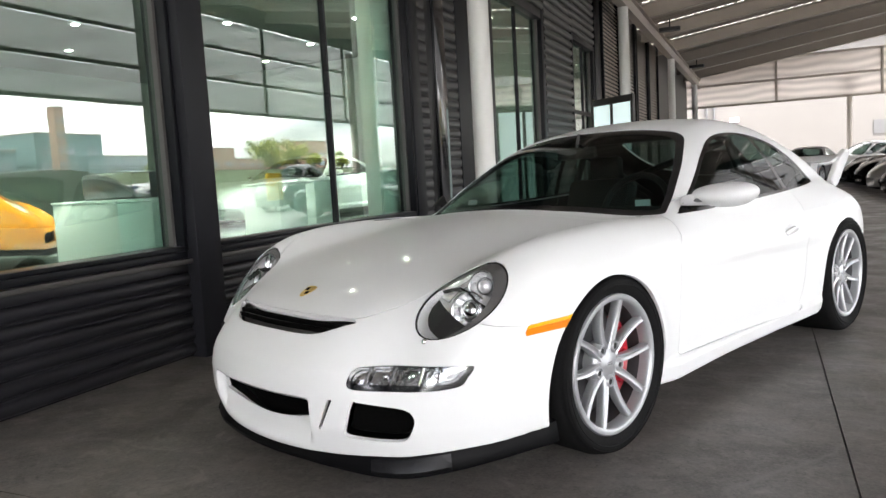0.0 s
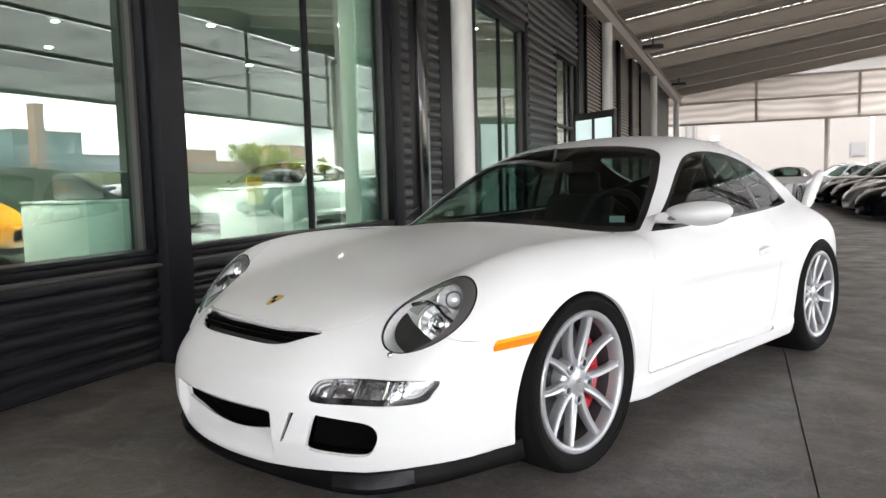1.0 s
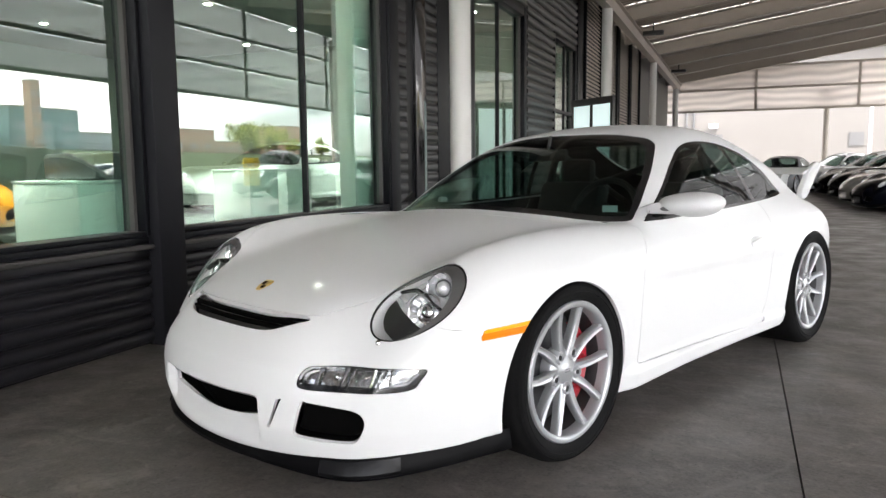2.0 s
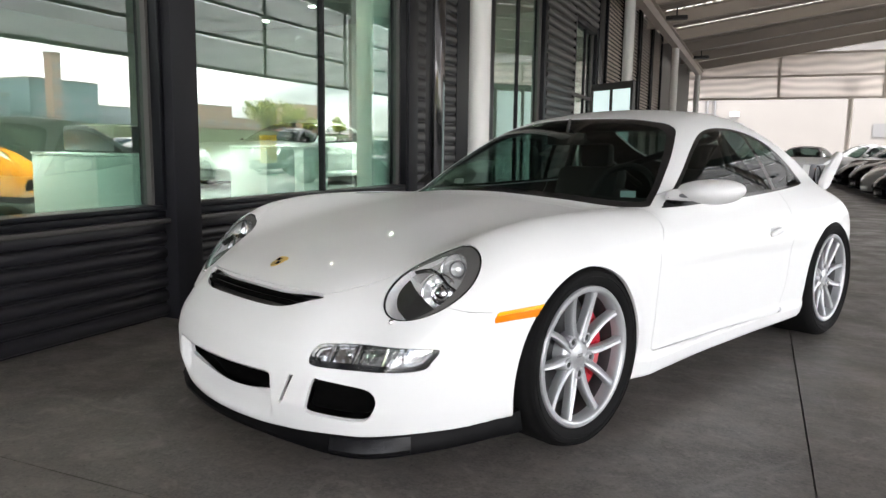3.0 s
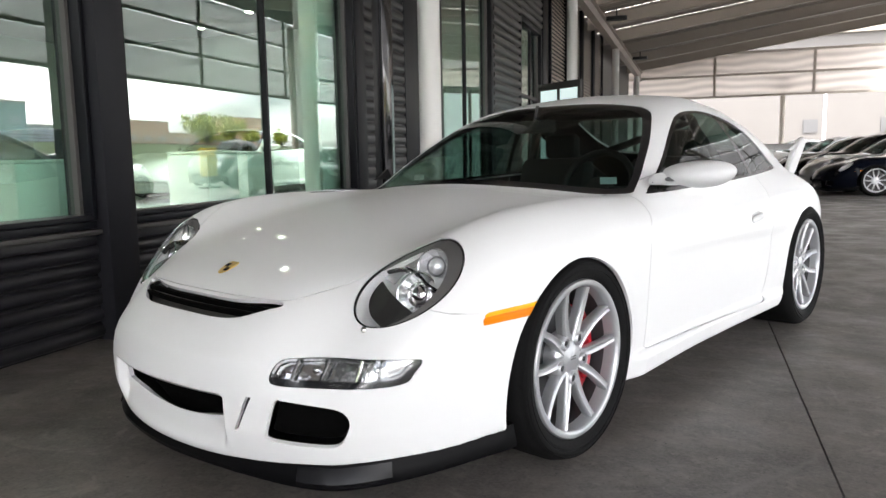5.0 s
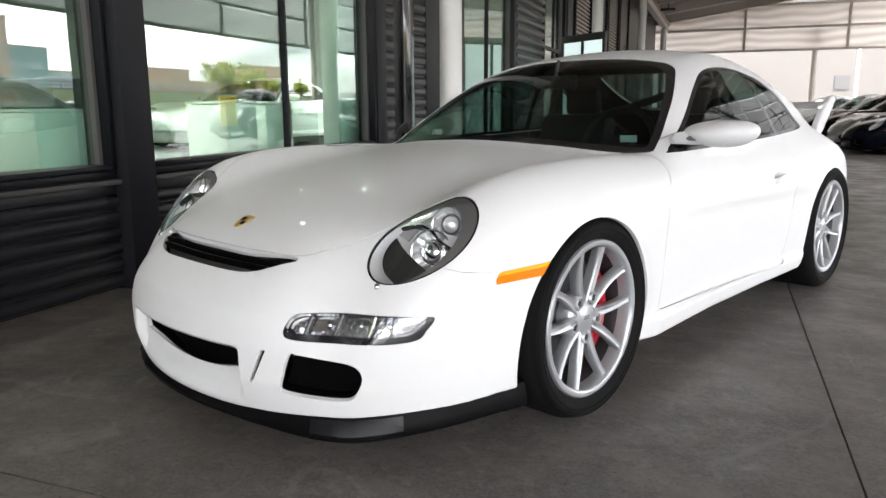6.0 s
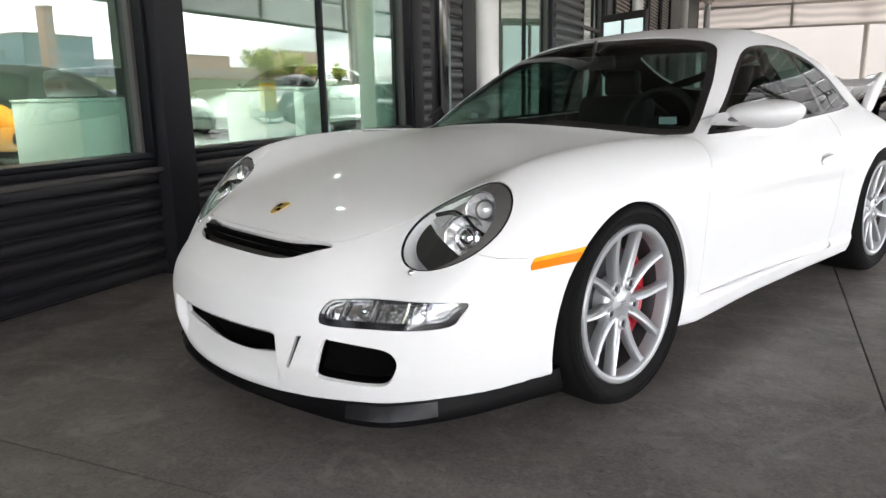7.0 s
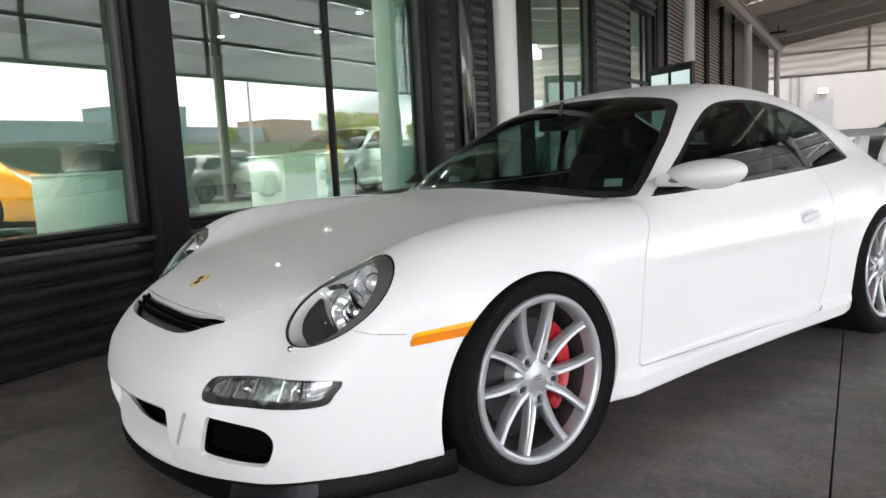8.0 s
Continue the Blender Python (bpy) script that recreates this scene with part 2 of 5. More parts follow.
M_SHEER = sheer_mat("screen_fabric", (0.66, 0.60, 0.55), 0.5, wave=True)
M_SHADE = sheer_mat("shade_fabric", (0.43, 0.43, 0.44), 0.55)
M_SHADERAIL = mat("shade_rail", (0.06, 0.058, 0.055), 0.5, var=0.15)
M_GAPSTRIP = sheer_mat("gap_strip_sheet", (0.50, 0.48, 0.45), 0.6)
M_FROST = glow_mat("lit_panel", (0.74, 0.92, 0.90), 0.2)
M_LAMP = glow_mat("lamp_glow", (1.0, 0.93, 0.82), 60.0)
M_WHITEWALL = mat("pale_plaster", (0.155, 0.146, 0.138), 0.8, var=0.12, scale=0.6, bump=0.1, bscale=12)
M_GREYDOOR = mat("grey_door", (0.11, 0.11, 0.112), 0.5)
M_GRASS = mat("grass", (0.040, 0.056, 0.015), 0.9, var=0.5, scale=0.8, bump=0.4, bscale=25)
M_LEAF = mat("leaves", (0.30, 0.32, 0.04), 0.6, var=0.5, scale=1.5)
M_BARK = mat("bark", (0.10, 0.075, 0.05), 0.9, var=0.4, scale=4, bump=0.5)
M_TEAL = mat("teal_wall", (0.14, 0.22, 0.24), 0.7, var=0.2, scale=0.2)
M_BRICK = mat("red_brick", (0.36, 0.23, 0.17), 0.85, var=0.25, scale=0.5)
M_FARGREY = mat("far_wall", (0.30, 0.33, 0.37), 0.7, var=0.2, scale=0.2)
M_YELLOW = mat("yellow_paint", (0.75, 0.52, 0.03), 0.5)
M_HILL = mat("far_hill", (0.12, 0.16, 0.14), 0.95, var=0.3, scale=0.02)


# ---- building blocks ----
def smooth_loop(pts, n=8):
    """A closed round curve through a few points."""
    p = np.array(pts, float)
    out = []
    for i in range(len(p)):
        a, b, c, d = p[i - 1], p[i], p[(i + 1) % len(p)], p[(i + 2) % len(p)]
        for t in np.linspace(0, 1, n, endpoint=False):
            out.append(0.5 * (2 * b + (c - a) * t + (2 * a - 5 * b + 4 * c - d) * t * t + (3 * b - a - 3 * c + d) * t**3))
    return np.array(out)


def box(bm, x0, x1, y0, y1, z0, z1, bev=0.0):
    r = bmesh.ops.create_cube(bm, size=1.0)
    vs = r["verts"]
    for v in vs:
        v.co = Vector(((x0 + x1) / 2 + v.co.x * (x1 - x0), (y0 + y1) / 2 + v.co.y * (y1 - y0), (z0 + z1) / 2 + v.co.z * (z1 - z0)))
    if bev:
        es = list({e for v in vs for e in v.link_edges})
        bmesh.ops.bevel(bm, geom=es, offset=bev, segments=2, affect="EDGES", profile=0.5)
    return vs


def tube(bm, p0, p1, r0, r1=None, n=20):
    """A round bar between two points."""
    p0, p1 = Vector(p0), Vector(p1)
    r1 = r0 if r1 is None else r1
    d = p1 - p0
    m = Matrix.Translation((p0 + p1) / 2) @ d.to_track_quat("Z", "Y").to_matrix().to_4x4()
    bmesh.ops.create_cone(bm, cap_ends=True, segments=n, radius1=r0, radius2=r1, depth=d.length, matrix=m)


def prism(bm, pts, axis, a, b):
    """A plate: outline pts in the two other axes, from a to b along axis (0, 1 or 2)."""
    lo, hi = [], []
    for p in pts:
        for val, row in ((a, lo), (b, hi)):
            c = list(p)
            c.insert(axis, val)
            row.append(bm.verts.new(c))
    n = len(pts)
    bm.faces.new(lo)
    bm.faces.new(hi[::-1])
    for i in range(n):
        bm.faces.new((lo[i], hi[i], hi[(i + 1) % n], lo[(i + 1) % n]))
    bmesh.ops.recalc_face_normals(bm, faces=bm.faces[:])


def part(name, bm, material, parent=None, label="", smooth=False, m=None):
    """Links a bmesh as one mesh object, under parent if one is given."""
    me = bpy.data.meshes.new(name)
    bmesh.ops.recalc_face_normals(bm, faces=bm.faces[:])
    bm.to_mesh(me)
    bm.free()
    me.materials.append(material)
    if smooth:
        me.shade_smooth()
        if smooth != "all":
            me.set_sharp_from_angle(angle=radians(40))
    ob = new(name, me)
    if parent is not None:
        ob.parent = parent
    if m is not None:
        ob.matrix_basis = m
    if label:
        ob["label"] = label
    return ob


def boxpart(name, dims, material, parent=None, label="", bev=0.0, m=None):
    bm = bmesh.new()
    box(bm, *dims, bev=bev)
    return part(name, bm, material, parent, label, smooth=bev > 0, m=m)


def empty(name, m, label, category, group=""):
    ob = new(name)
    ob.empty_display_size = 0.2
    ob.matrix_basis = m
    return tagged(ob, label, category, group)

# ---- ground and slabs ----
bm = bmesh.new()
box(bm, -400, 900, -600, 900, -0.6, -0.02)
ground = tagged(part("ground", bm, M_ASPHALT, m=B.copy()), "dark asphalt ground of the car lot", "ground", kind="structure")
floor = tagged(boxpart("floor", (-2.3, 9.3, -45.0, 34.0, -0.019, -0.008), M_JOINT, m=B.copy()), "grey concrete floor with cut joints", "floor", kind="structure")

FX = -1.87            # the facade's plane
CX = -1.27            # the line of columns and the eaves beam
SILL, HEAD = 0.685, 3.35


def wall_piece(name, dims, material, label, bev=0.0):
    return tagged(boxpart(name, dims, material, bev=bev, m=B.copy()), label, "wall", kind="structure")


def ribbed(bm, y0, y1, z0, z1, x, pitch, depth):
    """Horizontal ribbed sheet metal: rounded ribs with narrow grooves."""
    n = max(1, round((z1 - z0) / pitch))
    p = (z1 - z0) / n
    prof = []
    for i in range(n):
        z = z0 + i * p
        for a, b in ((0.0, 0.0), (0.08, 0.0), (0.16, 0.55), (0.30, 0.9), (0.52, 1.0), (0.74, 0.9), (0.90, 0.5), (0.97, 0.0)):
            prof.append((x + depth * b, z + p * a))
    prof.append((x, z1))
    rows = [[bm.verts.new((px, yy, pz)) for px, pz in prof] for yy in (y0, y1)]
    for j in range(len(prof) - 1):
        bm.faces.new((rows[0][j], rows[1][j], rows[1][j + 1], rows[0][j + 1]))
    for yy, row in ((y0, rows[0]), (y1, rows[1])):
        back = [bm.verts.new((x - 0.04, yy, z0)), bm.verts.new((x - 0.04, yy, z1))]
        bm.faces.new(row + [back[1], back[0]])


def cladding(name, y0, y1, z0, z1, material, label, pitch=0.118, depth=0.032, x=FX):
    bm = bmesh.new()
    ribbed(bm, y0, y1, z0, z1, x, pitch, depth)
    ob = part(name, bm, material, smooth=True, m=B.copy())
    return tagged(ob, label, "wall cladding", kind="structure")


def window(name, y0, y1, z0, z1, mullions=(), transoms=(), label="", frame_w=0.10):
    """A glazed opening: frame, panes, thin mullions."""
    w = new(name)
    w.matrix_basis = B.copy()
    tagged(w, label, "window", kind="structure")
    f0, f1 = FX - 0.14, FX + 0.035
    for nm, dims in (("frame_jamb", (f0, f1, y0 - frame_w, y0, z0 - frame_w, z1 + frame_w)), ("frame_jamb", (f0, f1, y1, y1 + frame_w, z0 - frame_w, z1 + frame_w)),
                     ("frame_head", (f0, f1, y0, y1, z1, z1 + frame_w)), ("frame_sill", (f0, f1, y0, y1, z0 - frame_w, z0))):
        boxpart(nm, dims, M_FRAME, w, bev=0.006)
    # slim inner beads
    for yy in (y0, y1 - 0.022):
        boxpart("bead", (FX - 0.09, FX - 0.03, yy, yy + 0.022, z0, z1), M_GREYCLAD, w)
    ys = [y0] + list(mullions) + [y1]
    zs = [z0] + list(transoms) + [z1]
    for ym in mullions:
        boxpart("mullion", (FX - 0.085, FX - 0.035, ym - 0.011, ym + 0.011, z0, z1), M_FRAME, w)
    for zm in transoms:
        boxpart("transom", (FX - 0.09, FX - 0.03, y0, y1, zm - 0.03, zm + 0.03), M_FRAME, w)
    for a, b in zip(ys, ys[1:]):
        for c, d in zip(zs, zs[1:]):
            pane = boxpart("pane", (FX - 0.0664, FX - 0.0640, a + 0.004, b - 0.004, c + 0.004, d - 0.004), M_PANE, w, "greenish showroom glass")
            pane.visible_shadow = False
    return w


window("window_1", -3.9, 0.45, SILL, HEAD, mullions=(-1.66,), label="wide showroom window in a charcoal frame", frame_w=0.03)
window("window_2", 0.72, 3.60, SILL, HEAD, mullions=(2.27,), label="wide showroom window with a slim mullion", frame_w=0.03)
window("window_3", 6.10, 8.38, 0.16, HEAD, mullions=(7.3,), label="tall showroom window in a dark frame", frame_w=0.14)
window("window_4", 10.45, 12.15, 0.16, HEAD, transoms=(2.08,), mullions=(11.5,), label="narrow glazed entrance with a transom")

# sill wall with ribbed sheet under the two wide windows
for a, b in ((-44.0, 0.480), (0.695, 3.63)):
    cladding("cladding", a, b, 0.02, 0.53, M_CLAD, "dark charcoal ribbed metal cladding under the window", pitch=0.085, depth=0.026)
    wall_piece("cladding_cap", (FX - 0.16, FX + 0.018, a, b, 0.53, 0.582), M_CLAD, "plain dark metal flashing over the cladding", 0.004)
    wall_piece("sill", (FX - 0.16, FX + 0.062, a, b, 0.584, 0.612), M_LEDGE, "charcoal metal window ledge, painted paler for the sky's light on top", 0.005)
    wall_piece("sill_upstand", (FX - 0.16, FX + 0.022, a, b, 0.614, 0.654), M_FRAME, "charcoal metal upstand under the window", 0.004)
# pilasters
wall_piece("pilaster", (FX - 0.15, FX + 0.10, 0.482, 0.692, 0.0, 4.85), M_PILASTER, "dark charcoal steel pilaster between the windows", 0.008)
wall_piece("pilaster", (FX - 0.15, FX + 0.05, 3.634, 3.838, 0.0, 4.85), M_PILASTER, "dark charcoal steel pilaster", 0.008)
cladding("cladding", 3.84, 4.03, 0.02, 4.85, M_CLAD, "dark ribbed metal cladding strip", pitch=0.108, depth=0.012, x=FX + 0.03)
wall_piece("pilaster", (FX - 0.15, FX + 0.02, 4.033, 4.235, 0.0, 4.85), M_FRAME, "dark charcoal steel panel", 0.008)
wall_piece("pilaster", (FX - 0.15, FX + 0.05, 4.238, 4.50, 0.0, 4.85), M_GLOSSPANEL, "narrow glossy charcoal panel that mirrors the open side", 0.006)
cladding("cladding", 4.503, 4.83, 0.02, 4.85, M_CLAD, "dark ribbed metal cladding strip", pitch=0.108, depth=0.014, x=FX + 0.03)
wall_piece("pilaster", (FX - 0.15, FX + 0.05, 4.833, 5.957, 0.0, 4.85), M_FRAME, "dark charcoal steel pilaster", 0.008)
cladding("cladding", 8.525, 10.345, 0.02, 4.85, M_GREYCLAD, "grey ribbed metal cladding", pitch=0.14, depth=0.05)
wall_piece("pilaster", (FX - 0.15, FX + 0.06, 12.26, 12.8, 0.0, 4.85), M_FRAME, "dark charcoal steel pilaster", 0.008)
cladding("cladding", -44.0, 0.48, 3.385, 4.85, M_CLAD, "dark ribbed metal cladding over the windows")
cladding("cladding", 0.695, 3.63, 3.385, 4.85, M_CLAD, "dark ribbed metal cladding over the windows")
cladding("cladding", 5.962, 8.52, 3.495, 4.85, M_GREYCLAD, "grey ribbed metal cladding over the window", pitch=0.14, depth=0.05)
cladding("cladding", 10.35, 12.255, 3.455, 4.85, M_GREYCLAD, "grey ribbed metal cladding over the entrance", pitch=0.14, depth=0.05)
wall_piece("wall_facade", (FX - 0.26, FX - 0.162, -9.0, 0.45, 0.0, 0.58), M_INWALL, "plain inner wall under the window")
wall_piece("wall_facade", (FX - 0.26, FX - 0.162, 0.72, 3.60, 0.0, 0.58), M_INWALL, "plain inner wall under the window")
wall_piece("wall_facade", (FX - 0.26, FX - 0.162, -9.0, 12.8, 3.50, 5.2), M_INWALL, "plain inner wall over the windows")
wall_piece("wall_facade", (FX - 0.26, FX - 0.05, -44.0, -4.01, 0.655, 3.384), M_CLAD, "dark facade wall")

# unseen plain wall behind the camera, added to shade the floor by the facade
wall_piece("wall_return", (FX + 0.08, -0.6, -9.4, -9.1, 0.0, 4.85), M_CLAD, "unseen dark wall added to shade the floor by the facade")
# louvre bays beyond the entrance: each slat its own piece
def louvre_bay(y0, y1, n=54):
    bay = new("louvre_screen")
    bay.matrix_basis = B.copy()
    tagged(bay, "grey louvre screen with many slanted metal slats", "louvre screen", "louvre screens along the facade")
    for a in (y0, y1 - 0.07):
        boxpart("louvre_post", (FX - 0.02, FX + 0.10, a, a + 0.07, 0.0, 4.8), M_FRAME, bay)
    mesh = None
    for i in range(n):
        z = 0.08 + i * (4.66 / n)
        if mesh is None:
            bm = bmesh.new()
            prism(bm, [(0.0, 0.0), (0.032, -0.062), (0.040, -0.058), (0.008, 0.004)], 1, y0 + 0.07, y1 - 0.07)
            s = part("slat", bm, M_LOUVRE, bay)
            mesh = s.data
        else:
            s = new("slat", mesh)
            s.parent = bay
        s.matrix_basis = Matrix.Translation((FX, 0, z + 0.05))
    return bay


for a, b in ((12.9, 15.0), (15.2, 17.3), (17.5, 19.6), (19.8, 21.9)):
    louvre_bay(a, b)
wall_piece("wall_facade", (FX - 0.4, FX - 0.1, 12.8, 22.1, 0.0, 5.2), M_CLAD, "dark wall behind the louvres")
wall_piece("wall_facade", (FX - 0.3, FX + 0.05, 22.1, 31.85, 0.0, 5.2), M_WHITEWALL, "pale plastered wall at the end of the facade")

# ---- columns, eaves beam and canopy ----
ROOF_Z, SLOPE, OUT = 4.50, 0.142, 8.9
PITCH, FIRST = 2.97, -7.79   # rafters
Y0, Y1 = -9.4, 31.5


def roof_z(x):
    return ROOF_Z + SLOPE * (x - CX)


def column(x, y, h, r=0.105, label="round white-painted steel column"):
    bm = bmesh.new()
    tube(bm, (0, 0, 0.0), (0, 0, h), r, r, 40)
    c = part("column", bm, M_COLUMN, smooth=True, m=B @ Matrix.Translation((x, y, -0.004)))
    tagged(c, label, "column", "canopy columns")
    bm = bmesh.new()
    box(bm, -0.16, 0.16, -0.16, 0.16, 0.0, 0.025, 0.004)
    part("base_plate", bm, M_COLUMN, c)
    return c


for yy in (-4.7, 4.08, 12.49, 20.9, 29.3):
    column(CX, yy, 4.20)
bm = bmesh.new()
for dims in ((CX - 0.09, CX + 0.09, Y0, Y1, 4.20, 4.22), (CX - 0.09, CX + 0.09, Y0, Y1, 4.53, 4.55), (CX - 0.008, CX + 0.008, Y0, Y1, 4.215, 4.535)):
    box(bm, *dims)
tagged(part("eaves_beam", bm, M_ROOFSTEEL, m=B.copy()), "grey steel beam carried by the columns", "beam", kind="structure")

rafter_mesh = None
k = 0
yy = FIRST
while yy < Y1 - 0.3:
    if rafter_mesh is None:
        bm = bmesh.new()
        for w, z0, z1 in ((0.10, -0.36, -0.345), (0.007, -0.35, -0.01), (0.10, -0.015, 0.0)):
            for v in box(bm, FX, OUT, -w, w, z0, z1):
                v.co.z += SLOPE * (v.co.x - CX)
        r = part("rafter", bm, M_ROOFSTEEL)
        rafter_mesh = r.data
    else:
        r = new("rafter", rafter_mesh)
    r.matrix_basis = B @ Matrix.Translation((0, yy, ROOF_Z + 0.42))
    tagged(r, "pale grey steel rafter under the canopy", "rafter", "canopy rafters")
    yy += PITCH
# roof deck: ribbed sheet; narrow pale strips beside rafters stand in for daylight gaps
def deck_z(x):
    return roof_z(x) + 0.43


bm = bmesh.new()
bl = bmesh.new()
yy = FIRST - PITCH
while yy < Y1 - 0.3:
    prof, pitch = [], (PITCH - 0.12) / 11
    for k in range(11):
        a = yy - 0.12 + k * pitch
        for da, h in ((0.0, 0.0), (0.40, 0.0), (0.52, 0.045), (0.86, 0.045), (0.98, 0.0)):
            prof.append((a + da * pitch, h))
    prof.append((yy + PITCH - 0.24, 0.0))
    for j, x in enumerate((FX - 0.3, OUT)):
        row = [bm.verts.new((x, py, deck_z(x) + ph)) for py, ph in prof]
        if j:
            for k in range(len(prof) - 1):
                bm.faces.new((last[k], row[k], row[k + 1], last[k + 1]))
        last = row
    n = 42
    for k in range(n):
        xa = FX + (OUT - FX) * k / n
        xb = xa + (OUT - FX) / n * 0.72
        bq = bl if 5.0 < yy < 20.0 else bm
        q = [bq.verts.new((x, y, deck_z(x))) for x, y in ((xa, yy + PITCH - 0.24), (xb, yy + PITCH - 0.24), (xb, yy + PITCH - 0.145), (xa, yy + PITCH - 0.145))]
        bq.faces.new(q)
        bm.faces.new([bm.verts.new((x, y, deck_z(x))) for x, y in ((xa, yy + PITCH - 0.145), (xb, yy + PITCH - 0.145), (xb, yy + PITCH - 0.12), (xa, yy + PITCH - 0.12))])
        xc = FX + (OUT - FX) * (k + 1) / n
        q = [bm.verts.new((x, y, deck_z(x))) for x, y in ((xb, yy + PITCH - 0.24), (xc, yy + PITCH - 0.24), (xc, yy + PITCH - 0.12), (xb, yy + PITCH - 0.12))]
        bm.faces.new(q)
    yy += PITCH
tagged(part("ceiling", bm, M_DECK, m=B.copy()), "grey ribbed metal canopy deck", "canopy", kind="structure")
tagged(part("ceiling_gap_strips", bl, M_GAPSTRIP, m=B.copy()), "pale translucent strips standing in for daylight gaps in the canopy", "skylight", kind="structure")

# hanging flood lamps beside the beam
def flood_lamp(y):
    bm = bmesh.new()
    prism(bm, smooth_loop([(-0.2, -0.10), (0.2, -0.10), (0.26, 0.0), (0.2, 0.10), (-0.2, 0.10), (-0.26, 0.0)], 4).tolist(), 2, 0.0, 0.09)
    ob = part("flood_lamp", bm, M_BLACK, smooth=True, m=B @ Matrix.Translation((CX + 0.42, y, 4.36)))
    tagged(ob, "flat black flood lamp hung under the canopy", "lamp", "canopy lamps")
    bm = bmesh.new()
    tube(bm, (0, 0, 0.09), (0, 0, 0.30), 0.02)
    part("stem", bm, M_BLACK, ob)
    return ob


for yy in (8.6, 16.9, 25.1):
    flood_lamp(yy)


# ---- hung screens along the open side and across the far end ----
def screen(name, m, length, z0, z1, rails, bay, label, sheet=M_SHEER, steel=M_ROOFSTEEL):
    s = new(name)
    s.matrix_basis = m
    tagged(s, label, "screen", kind="structure")
    n = round(length / bay)
    step = length / n
    for i in range(n + 1):
        boxpart("screen_post", (-0.05, 0.05, i * step - 0.05, i * step + 0.05, z0 - 0.02, z1), steel, s)
    for j in range(rails + 1):
        z = z0 + (z1 - z0) * j / rails
        boxpart("screen_rail", (-0.065, -0.052, 0, length, z - 0.05, z + 0.05), steel, s)
    for i in range(n):
        for j in range(rails):
            za, zb = z0 + (z1 - z0) * j / rails, z0 + (z1 - z0) * (j + 1) / rails
            bm = bmesh.new()
            nu, nv = 14, 10
            g = [[bm.verts.new((0.02 * math.sin(1.7 * u + 2.3 * v + i) + 0.012 * math.sin(0.9 * u - 1.1 * v + 2 * j), i * step + 0.05 + (step - 0.1) * u / nu, za + 0.05 + (zb - za - 0.1) * v / nv)) for v in range(nv + 1)] for u in range(nu + 1)]
            for u in range(nu):
                for v in range(nv):
                    bm.faces.new((g[u][v], g[u + 1][v], g[u + 1][v + 1], g[u][v + 1]))
            part("screen_panel", bm, sheet, s, "translucent pale screen sheet", smooth="all")
    return s


END_Y = 32.0
screen("screen_end", B @ Matrix.Translation((9.69, END_Y, 0)) @ pose(0, 0, 0, 0, 0, 90), 11.79, 3.40, 5.24, 2, 3.93, "wind screen of translucent sheets across the far end")
screen("screen_side", B @ Matrix.Translation((OUT - 0.1, -7.45, 0)), 37.1, 3.17, 5.81, 3, 4.64, "wind screen of translucent sheets along the open side", M_SHADE, M_SHADERAIL)
bm = bmesh.new()
box(bm, OUT - 0.13, OUT + 0.02, Y0, Y1, 5.86, 6.34, 0.01)
box(bm, OUT - 0.20, OUT - 0.13, Y0, Y1, 6.20, 6.32, 0.005)
tagged(part("fascia", bm, M_SHADERAIL, m=B.copy()), "dark steel fascia along the open edge of the canopy", "fascia", kind="structure")
for yy in (-7.4, 1.9, 11.2, 20.5, 29.8):
    bm = bmesh.new()
    tube(bm, (0, 0, 0), (0, 0, 5.6), 0.13, 0.13, 28)
    tagged(part("column", bm, M_ROOFSTEEL, smooth=True, m=B @ Matrix.Translation((OUT - 0.35, yy, -0.004))), "grey round steel column at the canopy edge", "column", "canopy columns")
bm = bmesh.new()
tube(bm, (0, 0, 0), (0, 0, 3.7), 0.11, 0.11, 24)
tube(bm, (0, 0, 3.7), (0, 0, 4.35), 0.20, 0.20, 24)
tagged(part("column", bm, M_ROOFSTEEL, smooth=True, m=B @ Matrix.Translation((4.63, END_Y + 0.4, -0.004))), "grey round steel post with a wide head at the far end", "column", "canopy columns")
bm = bmesh.new()
box(bm, -0.09, 0.09, -0.09, 0.09, 0, 4.2, 0.01)
tagged(part("column", bm, M_SHADERAIL, m=B @ Matrix.Translation((-1.50, END_Y - 0.3, -0.004))), "dark square steel post at the corner of the canopy", "column", "canopy columns")

# ---- showroom behind the glass, its floor raised ----
IF = 0.42
tagged(boxpart("showroom_floor", (-14, FX - 0.265, -8.9, 12.6, IF - 0.1, IF), M_INFLOOR, m=B.copy()), "polished grey showroom floor", "floor", kind="structure")
wall_piece("wall_showroom", (-14.2, -14, -9, 12.8, 0, 4.4), M_INWALL, "pale back wall of the showroom")
wall_piece("wall_showroom", (-14, FX - 0.27, -9.2, -9.0, 0, 4.4), M_INWALL, "pale side wall of the showroom")
wall_piece("wall_showroom", (-14, FX - 0.27, 12.6, 12.8, 0, 4.4), M_INWALL, "pale side wall of the showroom")
tagged(boxpart("showroom_ceiling", (-14, FX - 0.27, -9, 12.8, 3.95, 4.1), M_INCEIL, m=B.copy()), "grey showroom ceiling with downlights", "ceiling", kind="structure")
wall_piece("wall_return", (FX - 0.36, FX - 0.17, 3.33, 3.66, IF, 3.95), M_PLINTH, "white painted return beside the window", 0.01)


